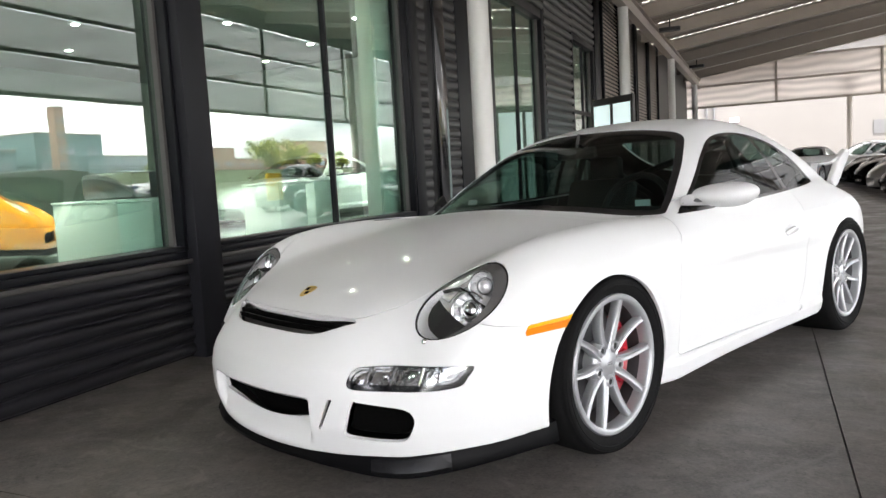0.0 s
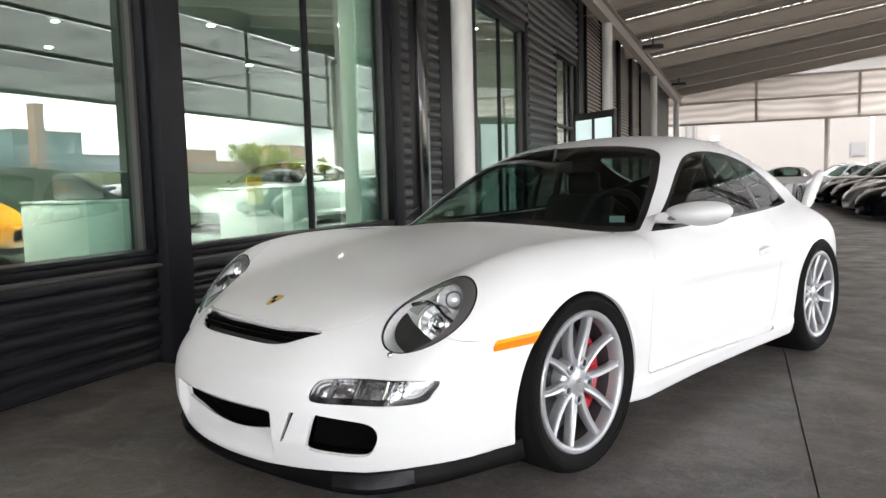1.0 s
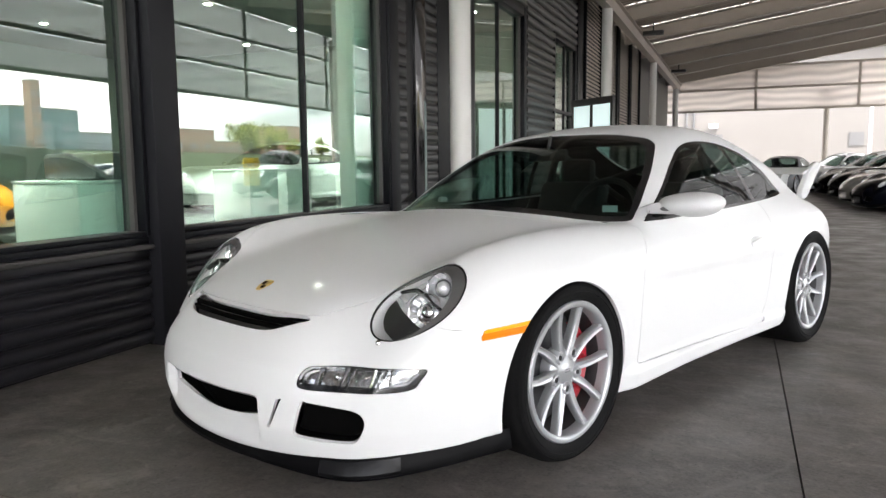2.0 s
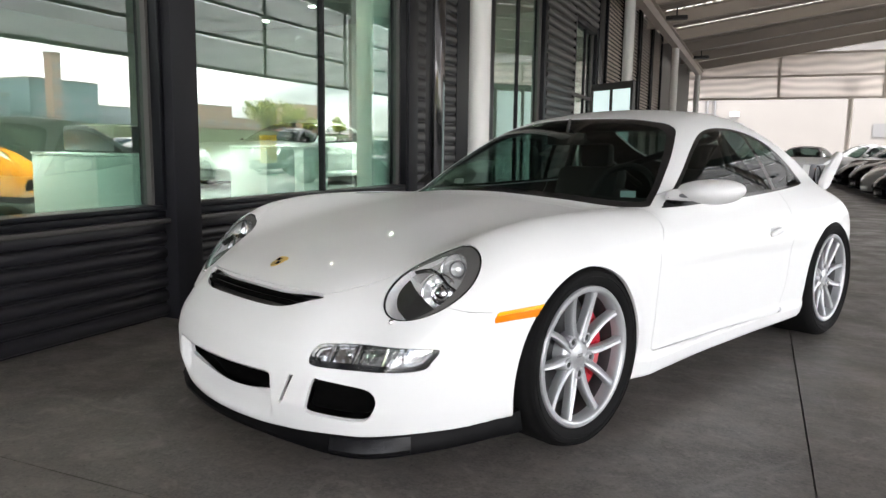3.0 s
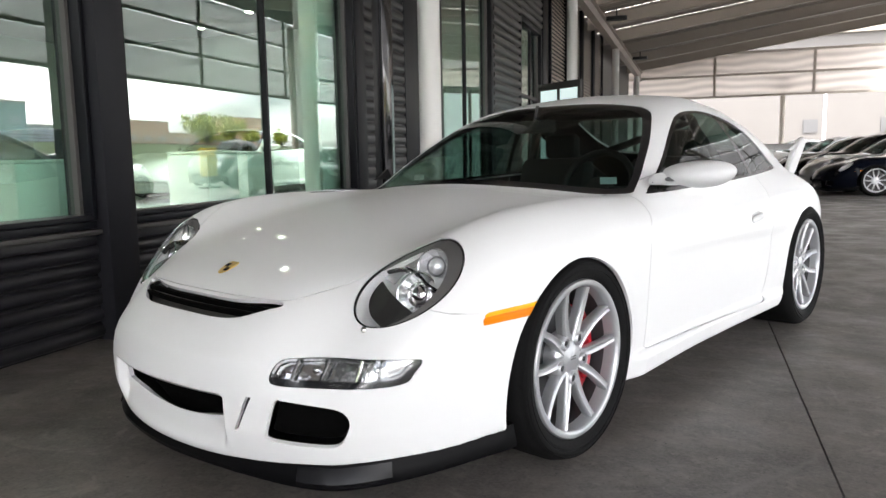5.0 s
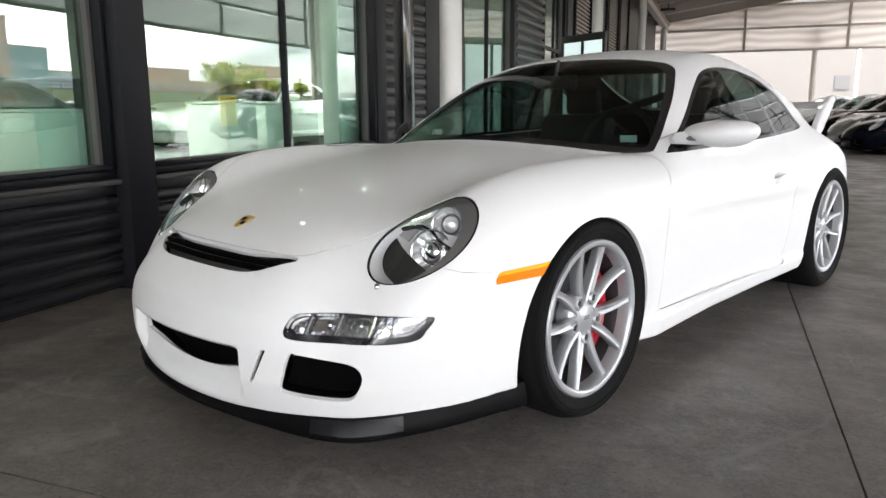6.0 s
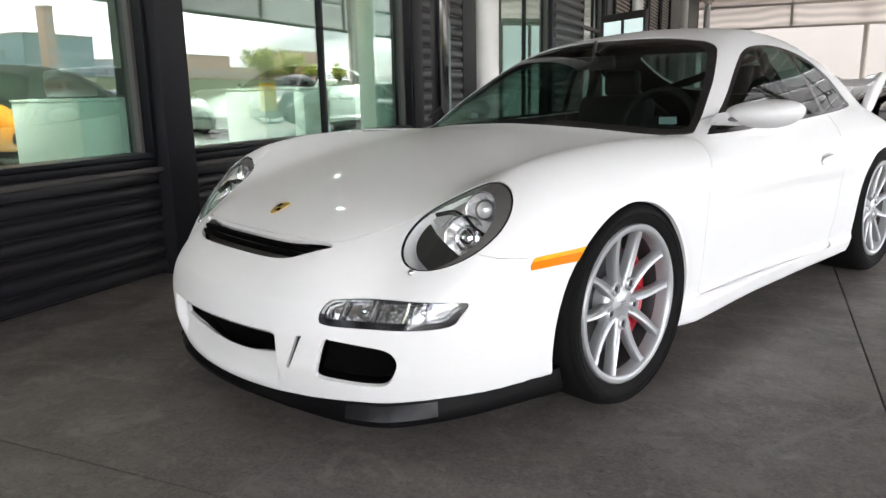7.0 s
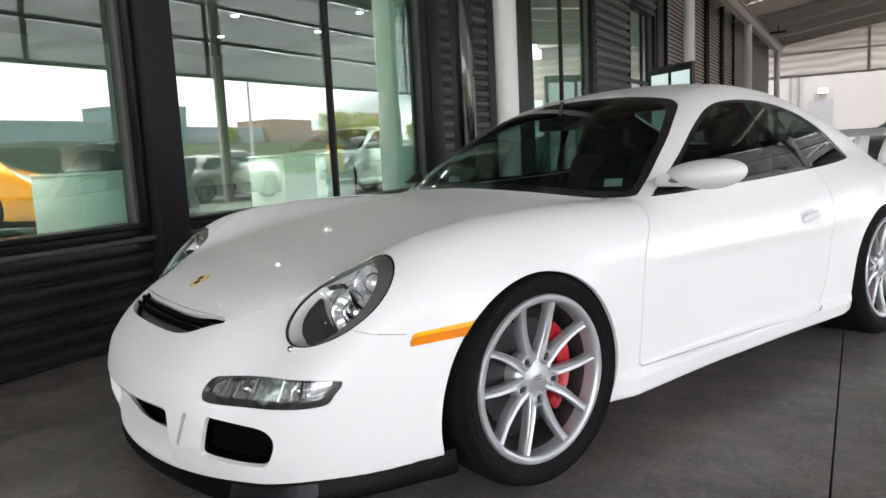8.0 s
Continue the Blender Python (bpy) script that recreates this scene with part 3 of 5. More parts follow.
def downlight(x, y):
    bm = bmesh.new()
    tube(bm, (0, 0, -0.02), (0, 0, 0.0), 0.10, 0.10, 24)
    d = part("downlight", bm, M_PLINTH, m=B @ Matrix.Translation((x, y, 3.949)))
    tagged(d, "round recessed ceiling downlight, switched on", "lamp", "showroom downlights")
    bm = bmesh.new()
    tube(bm, (0, 0, -0.028), (0, 0, -0.021), 0.060, 0.060, 24)
    part("bulb", bm, M_LAMP, d)


for i in range(5):
    for j in range(7):
        downlight(-3.4 - 2.0 * i, -5.2 + 2.6 * j + 1.1 * (i % 2))


# unseen area lamps added to carry the downlights' light, apart from their fittings
def showroom_fill(x, y):
    ld = bpy.data.lights.new("showroom_fill", "AREA")
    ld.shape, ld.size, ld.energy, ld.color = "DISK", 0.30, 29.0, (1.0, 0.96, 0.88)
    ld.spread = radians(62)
    lo = new("showroom_fill", ld)
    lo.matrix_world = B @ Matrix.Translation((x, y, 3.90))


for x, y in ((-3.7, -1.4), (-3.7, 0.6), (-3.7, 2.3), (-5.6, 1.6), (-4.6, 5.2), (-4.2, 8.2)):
    showroom_fill(x, y)


# glazed notice frame standing before the entrance
ib = empty("information_board", B @ pose(-1.12, 10.2, 0.0, 0, 0, 50), "dark framed lit panel standing before the entrance", "notice board")
for nm, dims in (("frame_post", (-0.03, 0.03, -0.56, -0.50, 0, 2.22)), ("frame_post", (-0.03, 0.03, 0.50, 0.56, 0, 2.22)), ("frame_head", (-0.03, 0.03, -0.5, 0.5, 2.10, 2.22)), ("frame_rail", (-0.03, 0.03, -0.5, 0.5, 0.02, 0.14)), ("frame_bar", (-0.032, 0.032, -0.03, 0.03, 0.14, 2.10))):
    boxpart(nm, dims, M_GREYCLAD, ib, bev=0.004)
for y0, y1 in ((-0.5, -0.03), (0.03, 0.5)):
    boxpart("panel", (-0.012, 0.012, y0, y1, 0.14, 2.10), M_FROST, ib, "pale lit panel")
# ---- the car: one smooth shell from a few profile curves, cut into its panels ----
def curve_table(keys, lo=-1.4, hi=4.0, n=1600):
    """A smooth monotone curve through a few keys, as a table."""
    xs, ys = np.array([k[0] for k in keys], float), np.array([k[1] for k in keys], float)
    h, d = np.diff(xs), np.diff(ys) / np.diff(xs)
    m = np.zeros(len(xs))
    m[0], m[-1] = d[0], d[-1]
    for i in range(1, len(xs) - 1):
        if d[i - 1] * d[i] > 0:
            w1, w2 = 2 * h[i] + h[i - 1], h[i] + 2 * h[i - 1]
            m[i] = (w1 + w2) / (w1 / d[i - 1] + w2 / d[i])
    g = np.linspace(lo, hi, n)
    i = np.clip(np.searchsorted(xs, g) - 1, 0, len(xs) - 2)
    t = np.clip((g - xs[i]) / h[i], -0.0, 1.0)
    y = (2 * t**3 - 3 * t**2 + 1) * ys[i] + (t**3 - 2 * t**2 + t) * h[i] * m[i] + (3 * t**2 - 2 * t**3) * ys[i + 1] + (t**3 - t**2) * h[i] * m[i + 1]
    y = np.where(g < xs[0], ys[0] + m[0] * (g - xs[0]), np.where(g > xs[-1], ys[-1] + m[-1] * (g - xs[-1]), y))
    return g, y


def curve(keys):
    g, y = curve_table(keys)
    return lambda v: np.interp(v, g, y)


def smax(a, b, k):
    return np.maximum(a, b) + np.maximum(k - np.abs(a - b), 0) ** 2 / (4 * k)


def smin(a, b, k):
    return np.minimum(a, b) - np.maximum(k - np.abs(a - b), 0) ** 2 / (4 * k)


FRONT_AXLE, REAR_AXLE, R_ARCH, Z_ARCH = 0.020, 2.372, 0.347, 0.298
ARCHES = (-0.006, 2.340)
HOOD = curve([(-1.0, 0.33), (-0.93, 0.42), (-0.80, 0.530), (-0.66, 0.615), (-0.4, 0.700), (0.0, 0.775), (0.3, 0.812), (0.55, 0.835), (1.2, 0.85), (2.4, 0.85), (3.0, 0.80), (3.3, 0.70), (3.5, 0.55)])
RIDGE = curve([(-1.0, 0.25), (-0.80, 0.36), (-0.633, 0.525), (-0.5, 0.650), (-0.39, 0.725), (-0.25, 0.775), (0.0, 0.805), (0.3, 0.812), (0.7, 0.80), (1.4, 0.80), (2.0, 0.835), (2.4, 0.845), (2.8, 0.80), (3.2, 0.70), (3.45, 0.55)])
RIDGE_X = curve([(-0.9, 0.60), (-0.6, 0.64), (-0.4, 0.695), (0.0, 0.73), (0.6, 0.74), (1.4, 0.74), (2.4, 0.75), (3.4, 0.66)])
WIDTH = curve([(-1.0, 0.90), (0.0, 0.896), (0.5, 0.872), (1.0, 0.855), (1.4, 0.856), (1.9, 0.868), (2.36, 0.874), (2.6, 0.856), (3.0, 0.80), (3.5, 0.73)])
ROOF = curve([(0.2, 0.70), (0.47, 0.83), (0.8, 1.020), (1.13, 1.176), (1.35, 1.234), (1.62, 1.262), (1.9, 1.242), (2.2, 1.168), (2.5, 1.065), (2.8, 0.945), (3.1, 0.85), (3.5, 0.70)])
CABIN = curve([(0.3, 0.99), (0.6, 1.0), (1.2, 1.0), (1.7, 0.985), (2.1, 0.945), (2.4, 0.895), (2.8, 0.79), (3.2, 0.62), (3.5, 0.5)])


def shell_value(p):
    """Below zero inside the car's outer skin."""
    x, y, z = np.abs(p[..., 0]), p[..., 1], p[..., 2]
    xr = RIDGE_X(y)
    hood = HOOD(y) - 0.12 * x**2
    w = np.exp(-(np.minimum(x - xr, 0) / 0.15) ** 2)
    top = z - (hood + w * (RIDGE(y) - hood) - 0.7 * np.maximum(x - xr, 0) ** 2)
    width = WIDTH(y) - 1.15 * np.maximum(z - 0.55, 0) ** 2 - 0.5 * np.maximum(0.42 - z, 0) ** 2
    # flared sill and wheel arch lips
    sill = np.clip((0.262 - z) / 0.026, 0, 1)
    along = np.clip((y - 0.34) / 0.1, 0, 1) * np.clip((2.02 - y) / 0.1, 0, 1)
    width = width + 0.036 * sill * sill * (3 - 2 * sill) * along
    # hollow behind the door handle
    width = width - 0.016 * np.clip(1.3 * (1 - ((y - 1.635) / 0.085) ** 2 - ((z - 0.640) / 0.040) ** 2), 0, 1)
    for ya in ARCHES:
        r = np.sqrt((y - ya) ** 2 + (z - Z_ARCH) ** 2)
        width = width + 0.010 * np.exp(-((r - R_ARCH) / 0.045) ** 2)
    nose = 0.935 - 0.25 * np.maximum(z - 0.42, 0) - 0.6 * np.maximum(0.24 - z, 0) ** 1.3
    dent = np.clip((0.326 - x) / 0.032, 0, 1) * np.clip((z - 0.15) / 0.09, 0, 1) * np.clip((0.331 - z) / 0.016, 0, 1)
    nose = nose - (0.032 + 0.040 * np.clip(1 - (x / 0.30) ** 2, 0, 1)) * dent * dent * (3 - 2 * dent)
    tf = np.maximum(-y, 0) / np.maximum(nose, 0.1)
    tr = np.maximum(y - 2.65, 0) / 0.82
    side = ((np.maximum(x, 0) / width) ** 2 + tf**2.9 + tr**2.6) ** 0.45
    side = (side - 1) * 0.9
    base = 0.132 + 0.055 * np.clip((y + 0.75) / 0.4, 0, 1) * (y < 0.1) + (0.030 + 0.012 * np.clip((y - 0.4) / 1.5, 0, 1)) * (y >= 0.1)
    low = smax(smax(top, side, 0.13), base - z, 0.02)
    yy = y - np.clip((1.9 - y) / 0.6, 0, 1) * (0.05 * x**2 + 0.30 * x**4)
    cabin_w = CABIN(y) * (0.785 - 0.34 * np.maximum(z - 0.8, -0.2) - 0.64 * np.maximum(z - 0.8, 0) ** 2) - 13 * np.maximum(0.60 - z, 0) ** 2
    cab = smax(x - cabin_w, z - (ROOF(yy) - 0.15 * x**2), 0.10)
    return smin(low, np.maximum(cab, 0.5 - z), 0.025 + 0.09 * np.clip((y - 1.3) / 0.9, 0, 1))


def shell_normal(p, e=0.0015):
    g = np.stack([shell_value(p + np.eye(3)[i] * e) - shell_value(p - np.eye(3)[i] * e) for i in range(3)], -1)
    return g / np.maximum(np.linalg.norm(g, axis=-1, keepdims=True), 1e-9)


def half_shell(nf, ns, nr, nphi):
    """The left half of the skin as triangles, by rays from a spine inside the car."""
    beta = np.concatenate([np.linspace(90, 0, nf, endpoint=False), np.zeros(ns), np.linspace(0, -90, nr + 1)[1:]])
    ys = np.concatenate([np.full(nf, -0.42), np.linspace(-0.42, 2.85, ns), np.full(nr, 2.85)])
    t = np.linspace(0, math.pi, nphi)
    phi = np.arctan2(1.5 * np.sin(t), np.cos(t))
    b, f = np.meshgrid(np.radians(beta), phi, indexing="ij")
    d = np.stack([np.cos(b) * np.sin(f), -np.sin(b), np.cos(b) * np.cos(f)], -1)
    o = np.zeros_like(d)
    o[..., 1], o[..., 2] = ys[:, None], 0.42
    lo, hi = np.zeros(d.shape[:2]), np.full(d.shape[:2], 2.0)
    found = np.zeros(d.shape[:2], bool)
    for s in np.linspace(0.04, 2.0, 80):
        out = (shell_value(o + d * s) > 0) & ~found
        hi = np.where(out, s, hi)
        found |= out
    lo = np.maximum(hi - 0.026, 0)
    for _ in range(14):
        mid = (lo + hi) / 2
        out = shell_value(o + d * mid[..., None]) > 0
        hi, lo = np.where(out, mid, hi), np.where(out, lo, mid)
    v = o + d * hi[..., None]
    v[:, 0, 0] = v[:, -1, 0] = 0
    na, nb = v.shape[:2]
    idx = np.arange(na * nb).reshape(na, nb)
    q = np.stack([idx[:-1, :-1], idx[1:, :-1], idx[1:, 1:], idx[:-1, 1:]], -1).reshape(-1, 4)
    f = np.concatenate([q[:, [0, 2, 1]], q[:, [0, 3, 2]]])
    v = v.reshape(-1, 3)
    area = np.linalg.norm(np.cross(v[f[:, 1]] - v[f[:, 0]], v[f[:, 2]] - v[f[:, 0]]), axis=1)
    f = f[area > 1e-9]
    # all faces look outwards
    c = v[f].mean(1)
    nrm = np.cross(v[f[:, 1]] - v[f[:, 0]], v[f[:, 2]] - v[f[:, 0]])
    flip = (nrm * shell_normal(c)).sum(1) < 0
    f[flip] = f[flip][:, ::-1]
    return v, f


def split(v, f, g):
    """Cuts triangles along g = 0. Returns the points, the faces with g < 0 and the rest."""
    s = g(v)
    s = np.where(np.abs(s) < 1e-5, 1e-5, s)
    neg = (s[f] < 0).sum(1)
    inside, outside = list(f[neg == 3]), list(f[neg == 0])
    pts, cut = list(v), {}

    def cross(i, j):
        k = (min(i, j), max(i, j))
        if k not in cut:
            a = s[k[0]] / (s[k[0]] - s[k[1]])
            pts.append(v[k[0]] * (1 - a) + v[k[1]] * a)
            cut[k] = len(pts) - 1
        return cut[k]

    for tri in f[(neg == 1) | (neg == 2)]:
        lone = [i for i in range(3) if (s[tri[i]] < 0) == (neg_of(s, tri) == 1)][0]
        a, b, c = tri[lone], tri[(lone + 1) % 3], tri[(lone + 2) % 3]
        ab, ac = cross(a, b), cross(a, c)
        one, two = [(a, ab, ac)], [(ab, b, c), (ab, c, ac)]
        if s[a] < 0:
            inside += one
            outside += two
        else:
            inside += two
            outside += one
    return np.array(pts), np.array(inside, int).reshape(-1, 3), np.array(outside, int).reshape(-1, 3)


def neg_of(s, tri):
    return int((s[tri] < 0).sum())


def loop_distance(q, loop):
    """Signed distance of 2D points from a closed line, below zero inside."""
    best = np.full(len(q), 9.0)
    inside = np.zeros(len(q), bool)
    for a, b in zip(loop, np.roll(loop, -1, axis=0)):
        e = b - a
        t = np.clip(((q - a) @ e) / max(e @ e, 1e-12), 0, 1)
        best = np.minimum(best, np.linalg.norm(q - a - t[:, None] * e, axis=1))
        if a[1] != b[1]:
            up = (a[1] > q[:, 1]) != (b[1] > q[:, 1])
            inside ^= up & (q[:, 0] < e[0] * (q[:, 1] - a[1]) / (b[1] - a[1]) + a[0])
    return np.where(inside, -best, best)


def region(loop, axes, keep, margin=0.05):
    """A cutting function: the loop seen along one axis, where keep(points) holds."""
    lo, hi = loop.min(0) - margin, loop.max(0) + margin

    def g(v):
        q = v[:, axes]
        s = np.full(len(v), 1.0)
        near = np.all((q > lo) & (q < hi), axis=1) & keep(v)
        s[near] = loop_distance(q[near], loop)
        return s

    return g


def skin(name, v, f, material, parent, label="", mirror=True, lift=0.0, rim=0.014, only=0):
    """A panel of the skin, both halves or one (only = 1 or -1), with true normals and an edge turned inwards."""
    used, inv = np.unique(f, return_inverse=True)
    p, f = v[used], inv.reshape(-1, 3)
    n = shell_normal(p)
    n[np.abs(p[:, 0]) < 1e-4, 0] = 0
    p = p + n * lift
    edges = np.concatenate([f[:, [0, 1]], f[:, [1, 2]], f[:, [2, 0]]])
    key = np.sort(edges, axis=1)
    _, first, count = np.unique(key, axis=0, return_index=True, return_counts=True)
    border = edges[first[count == 1]]
    border = border[~((np.abs(p[border[:, 0], 0]) < 1e-4) & (np.abs(p[border[:, 1], 0]) < 1e-4))]
    if rim and len(border):
        a, b = border[:, 0], border[:, 1]
        base = len(p)
        k = len(border)
        quad = np.concatenate([p[a], p[b], p[b] - n[b] * rim, p[a] - n[a] * rim])
        out = np.cross(p[b] - p[a], n[a])
        out /= np.maximum(np.linalg.norm(out, axis=1, keepdims=True), 1e-9)
        i = np.arange(k)
        p = np.concatenate([p, quad])
        n = np.concatenate([n, out, out, out, out])
        q0, q1, q2, q3 = base + i, base + k + i, base + 2 * k + i, base + 3 * k + i
        f = np.concatenate([f, np.stack([q1, q0, q3], -1), np.stack([q1, q3, q2], -1)])
    sets = []
    if only >= 0:
        sets.append((p, n, f))
    if (mirror and only == 0) or only < 0:
        sets.append((p * [-1, 1, 1], n * [-1, 1, 1], f[:, ::-1]))
    allp, alln, allf, off = [], [], [], 0
    for sp, sn, sf in sets:
        allp.append(sp), alln.append(sn), allf.append(sf + off)
        off += len(sp)
    allp, alln, allf = np.concatenate(allp), np.concatenate(alln), np.concatenate(allf)
    me = bpy.data.meshes.new(name)
    me.from_pydata(allp.tolist(), [], allf.tolist())
    me.materials.append(material)
    me.shade_smooth()
    me.normals_split_custom_set_from_vertices(alln.tolist())
    ob = new(name, me)
    ob.parent = parent
    if label:
        ob["label"] = label
    return ob


def refine(v, f, g, near, times=3):
    """Quarters the triangles close to g = 0, so that thin cuts come out clean."""
    for _ in range(times):
        s = np.abs(g(v))
        pick = (s[f] < near).any(1)
        t = f[pick]
        if not len(t):
            break
        e = np.sort(np.concatenate([t[:, [0, 1]], t[:, [1, 2]], t[:, [2, 0]]]), axis=1)
        ue, inv = np.unique(e, axis=0, return_inverse=True)
        inv = inv.reshape(-1)
        m = len(v) + inv.reshape(3, -1)
        mid = (v[ue[:, 0]] + v[ue[:, 1]]) / 2
        for _ in range(3):
            mid = mid - shell_normal(mid) * np.clip(shell_value(mid), -0.01, 0.01)[:, None] * 0.8
        v = np.concatenate([v, mid])
        a, b, c = t.T
        ab, bc, ca = m
        f = np.concatenate([f[~pick], np.stack([a, ab, ca], -1), np.stack([ab, b, bc], -1), np.stack([ca, bc, c], -1), np.stack([ab, bc, ca], -1)])
        near = max(near * 0.6, 0.006)
    return v, f


# outlines of glass, panels, lamps and openings
WINDSHIELD = smooth_loop([(0.0, 0.838), (0.35, 0.825), (0.60, 0.803), (0.690, 0.802), (0.712, 0.804), (0.708, 0.820), (0.684, 0.895), (0.624, 1.016), (0.548, 1.118), (0.485, 1.158), (0.40, 1.178), (0.2, 1.198), (-0.2, 1.198), (-0.40, 1.178), (-0.485, 1.158), (-0.548, 1.118), (-0.624, 1.016), (-0.684, 0.895), (-0.708, 0.820), (-0.712, 0.804), (-0.690, 0.802), (-0.60, 0.803), (-0.35, 0.825)], 6)
SIDE_GLASS = smooth_loop([(0.704, 0.799), (0.728, 0.815), (0.92, 0.932), (1.12, 1.050), (1.31, 1.128), (1.51, 1.155), (1.74, 1.146), (1.98, 1.093), (2.17, 0.995), (2.272, 0.888), (2.14, 0.857), (1.6, 0.828), (1.08, 0.812), (0.745, 0.801)], 7)
REAR_GLASS = smooth_loop([(0.0, 2.05), (0.36, 2.08), (0.44, 2.2), (0.46, 2.5), (0.36, 2.68), (0.0, 2.72), (-0.36, 2.68), (-0.46, 2.5), (-0.44, 2.2), (-0.36, 2.08)], 6)
HOOD_LINE = smooth_loop([(0.0, -0.752), (0.2, -0.745), (0.368, -0.715), (0.45, -0.63), (0.53, -0.52), (0.62, -0.38), (0.695, -0.20), (0.715, 0.0), (0.712, 0.25), (0.69, 0.40), (0.5, 0.43), (0.0, 0.40), (-0.5, 0.43), (-0.69, 0.40), (-0.712, 0.25), (-0.715, 0.0), (-0.695, -0.20), (-0.62, -0.38), (-0.53, -0.52), (-0.45, -0.63), (-0.368, -0.715), (-0.2, -0.745)], 6)
SLOT = smooth_loop([(0.0, -0.764), (0.2, -0.757), (0.376, -0.720), (0.345, -0.756), (0.27, -0.801), (0.17, -0.820), (0.0, -0.826), (-0.17, -0.820), (-0.27, -0.801), (-0.345, -0.756), (-0.376, -0.720), (-0.2, -0.757)], 6)
DOOR = smooth_loop([(0.675, 0.83), (0.59, 0.73), (0.515, 0.63), (0.485, 0.48), (0.474, 0.34), (0.478, 0.268), (0.52, 0.256), (1.2, 0.246), (1.66, 0.240), (1.74, 0.30), (1.80, 0.55), (1.83, 0.84), (1.4, 0.90), (1.0, 0.90)], 7)
MARKER = np.array([(-0.428, 0.506), (-0.412, 0.539), (-0.235, 0.551), (-0.25, 0.516)])
BUMPER_LAMP = smooth_loop([(0.452, 0.382), (0.462, 0.424), (0.50, 0.433), (0.66, 0.438), (0.755, 0.439), (0.776, 0.434), (0.765, 0.403), (0.737, 0.372), (0.605, 0.362), (0.48, 0.365)], 6)
DUCT = smooth_loop([(0.476, 0.328), (0.485, 0.329), (0.56, 0.319), (0.622, 0.310), (0.643, 0.290), (0.643, 0.258), (0.62, 0.214), (0.58, 0.204), (0.47, 0.212), (0.445, 0.219), (0.444, 0.225)], 6)
GRIN = smooth_loop([(0.0, 0.318), (0.15, 0.319), (0.282, 0.322), (0.298, 0.312), (0.286, 0.264), (0.27, 0.254), (0.15, 0.230), (0.0, 0.221), (-0.15, 0.230), (-0.255, 0.254), (-0.268, 0.264), (-0.275, 0.312), (-0.262, 0.321), (-0.15, 0.319)], 6)

SLIT = np.array([(0.412, 0.331), (0.397, 0.331), (0.354, 0.232), (0.364, 0.232)])
BUMPER_SEAM = np.array([(-0.553, 0.5617), (-0.505, 0.5472), (-0.428, 0.5397), (-0.428, 0.5382), (-0.505, 0.5457), (-0.553, 0.5602)])

HL_C = np.array((0.662, -0.513, 0.622))
HL_UP = np.array((0.135, 0.248, 0.206))
HL_UP = HL_UP / np.linalg.norm(HL_UP)
HL_N = shell_normal(HL_C)
HL_N = HL_N - HL_UP * (HL_N @ HL_UP)
HL_N = HL_N / np.linalg.norm(HL_N)
HL_S = np.cross(HL_UP, HL_N)


def lamp_oval(scale, shift=0.0, side=0.0):
    """The egg-shaped outline of the headlight."""
    def g(v):
        q = v - HL_C
        a, b, c = q @ HL_UP - shift, q @ HL_S - side, q @ HL_N
        s = (np.sqrt((a / 0.176) ** 2 + (b / (0.122 + 0.05 * a)) ** 2) - scale) * 0.12
        return np.where((np.abs(c) < 0.12) & (v[:, 0] > 0.2), s, 1.0)
    return g


def arch_cut(ya):
    return lambda v: np.where((v[:, 0] > 0.45) & (v[:, 2] < 0.8), np.sqrt((v[:, 1] - ya) ** 2 + (v[:, 2] - Z_ARCH) ** 2) - R_ARCH, 1.0)


def strip_along_lip(name, parent, material, label="", a0=-1.29, a1=1.29, proud=0.0):
    """The black spoiler lip under the nose, following the skin's plan just below its lower edge."""
    bm = bmesh.new()
    rows = []
    n = 80
    for i in range(n + 1):
        a = a0 + (a1 - a0) * i / n
        d = np.array((math.sin(a), -math.cos(a), 0.0))
        z_ref = 0.168 + 0.047 * min(1.0, max(0.0, (abs(a) - 0.45) / 0.5))
        lo, hi = 0.0, 1.2
        for _ in range(24):
            mid = (lo + hi) / 2
            p = np.array([(0.0, -0.05, z_ref)]) + d * mid
            lo, hi = (mid, hi) if shell_value(p)[0] < 0 else (lo, mid)
        rise = min(1.0, max(0.0, (abs(a) - 0.72) / 0.5))
        wing = math.exp(-((abs(a) - 0.70) / 0.24) ** 2)
        z1, z0 = 0.150 + 0.052 * rise - 1.5 * proud, 0.108 + 0.030 * rise - 0.022 * wing + 2.0 * proud
        ring = []
        for o, z in ((-0.012, z1), (-0.006 + 0.006 * wing, z1 - 0.022), (0.002 + 0.005 * wing, z0 + 0.012), (0.0 + 0.003 * wing, z0), (-0.10, z0 + 0.006), (-0.10, z1)):
            c = d * (hi + o + proud)
            ring.append(bm.verts.new((c[0], c[1] - 0.05, z)))
        rows.append(ring)
    k = len(rows[0])
    for r0, r1 in zip(rows, rows[1:]):
        for j in range(k):
            bm.faces.new((r0[j], r0[(j + 1) % k], r1[(j + 1) % k], r1[j]))
    bm.faces.new(rows[0])
    bm.faces.new(rows[-1][::-1])
    return part(name, bm, material, parent, label, smooth=True)


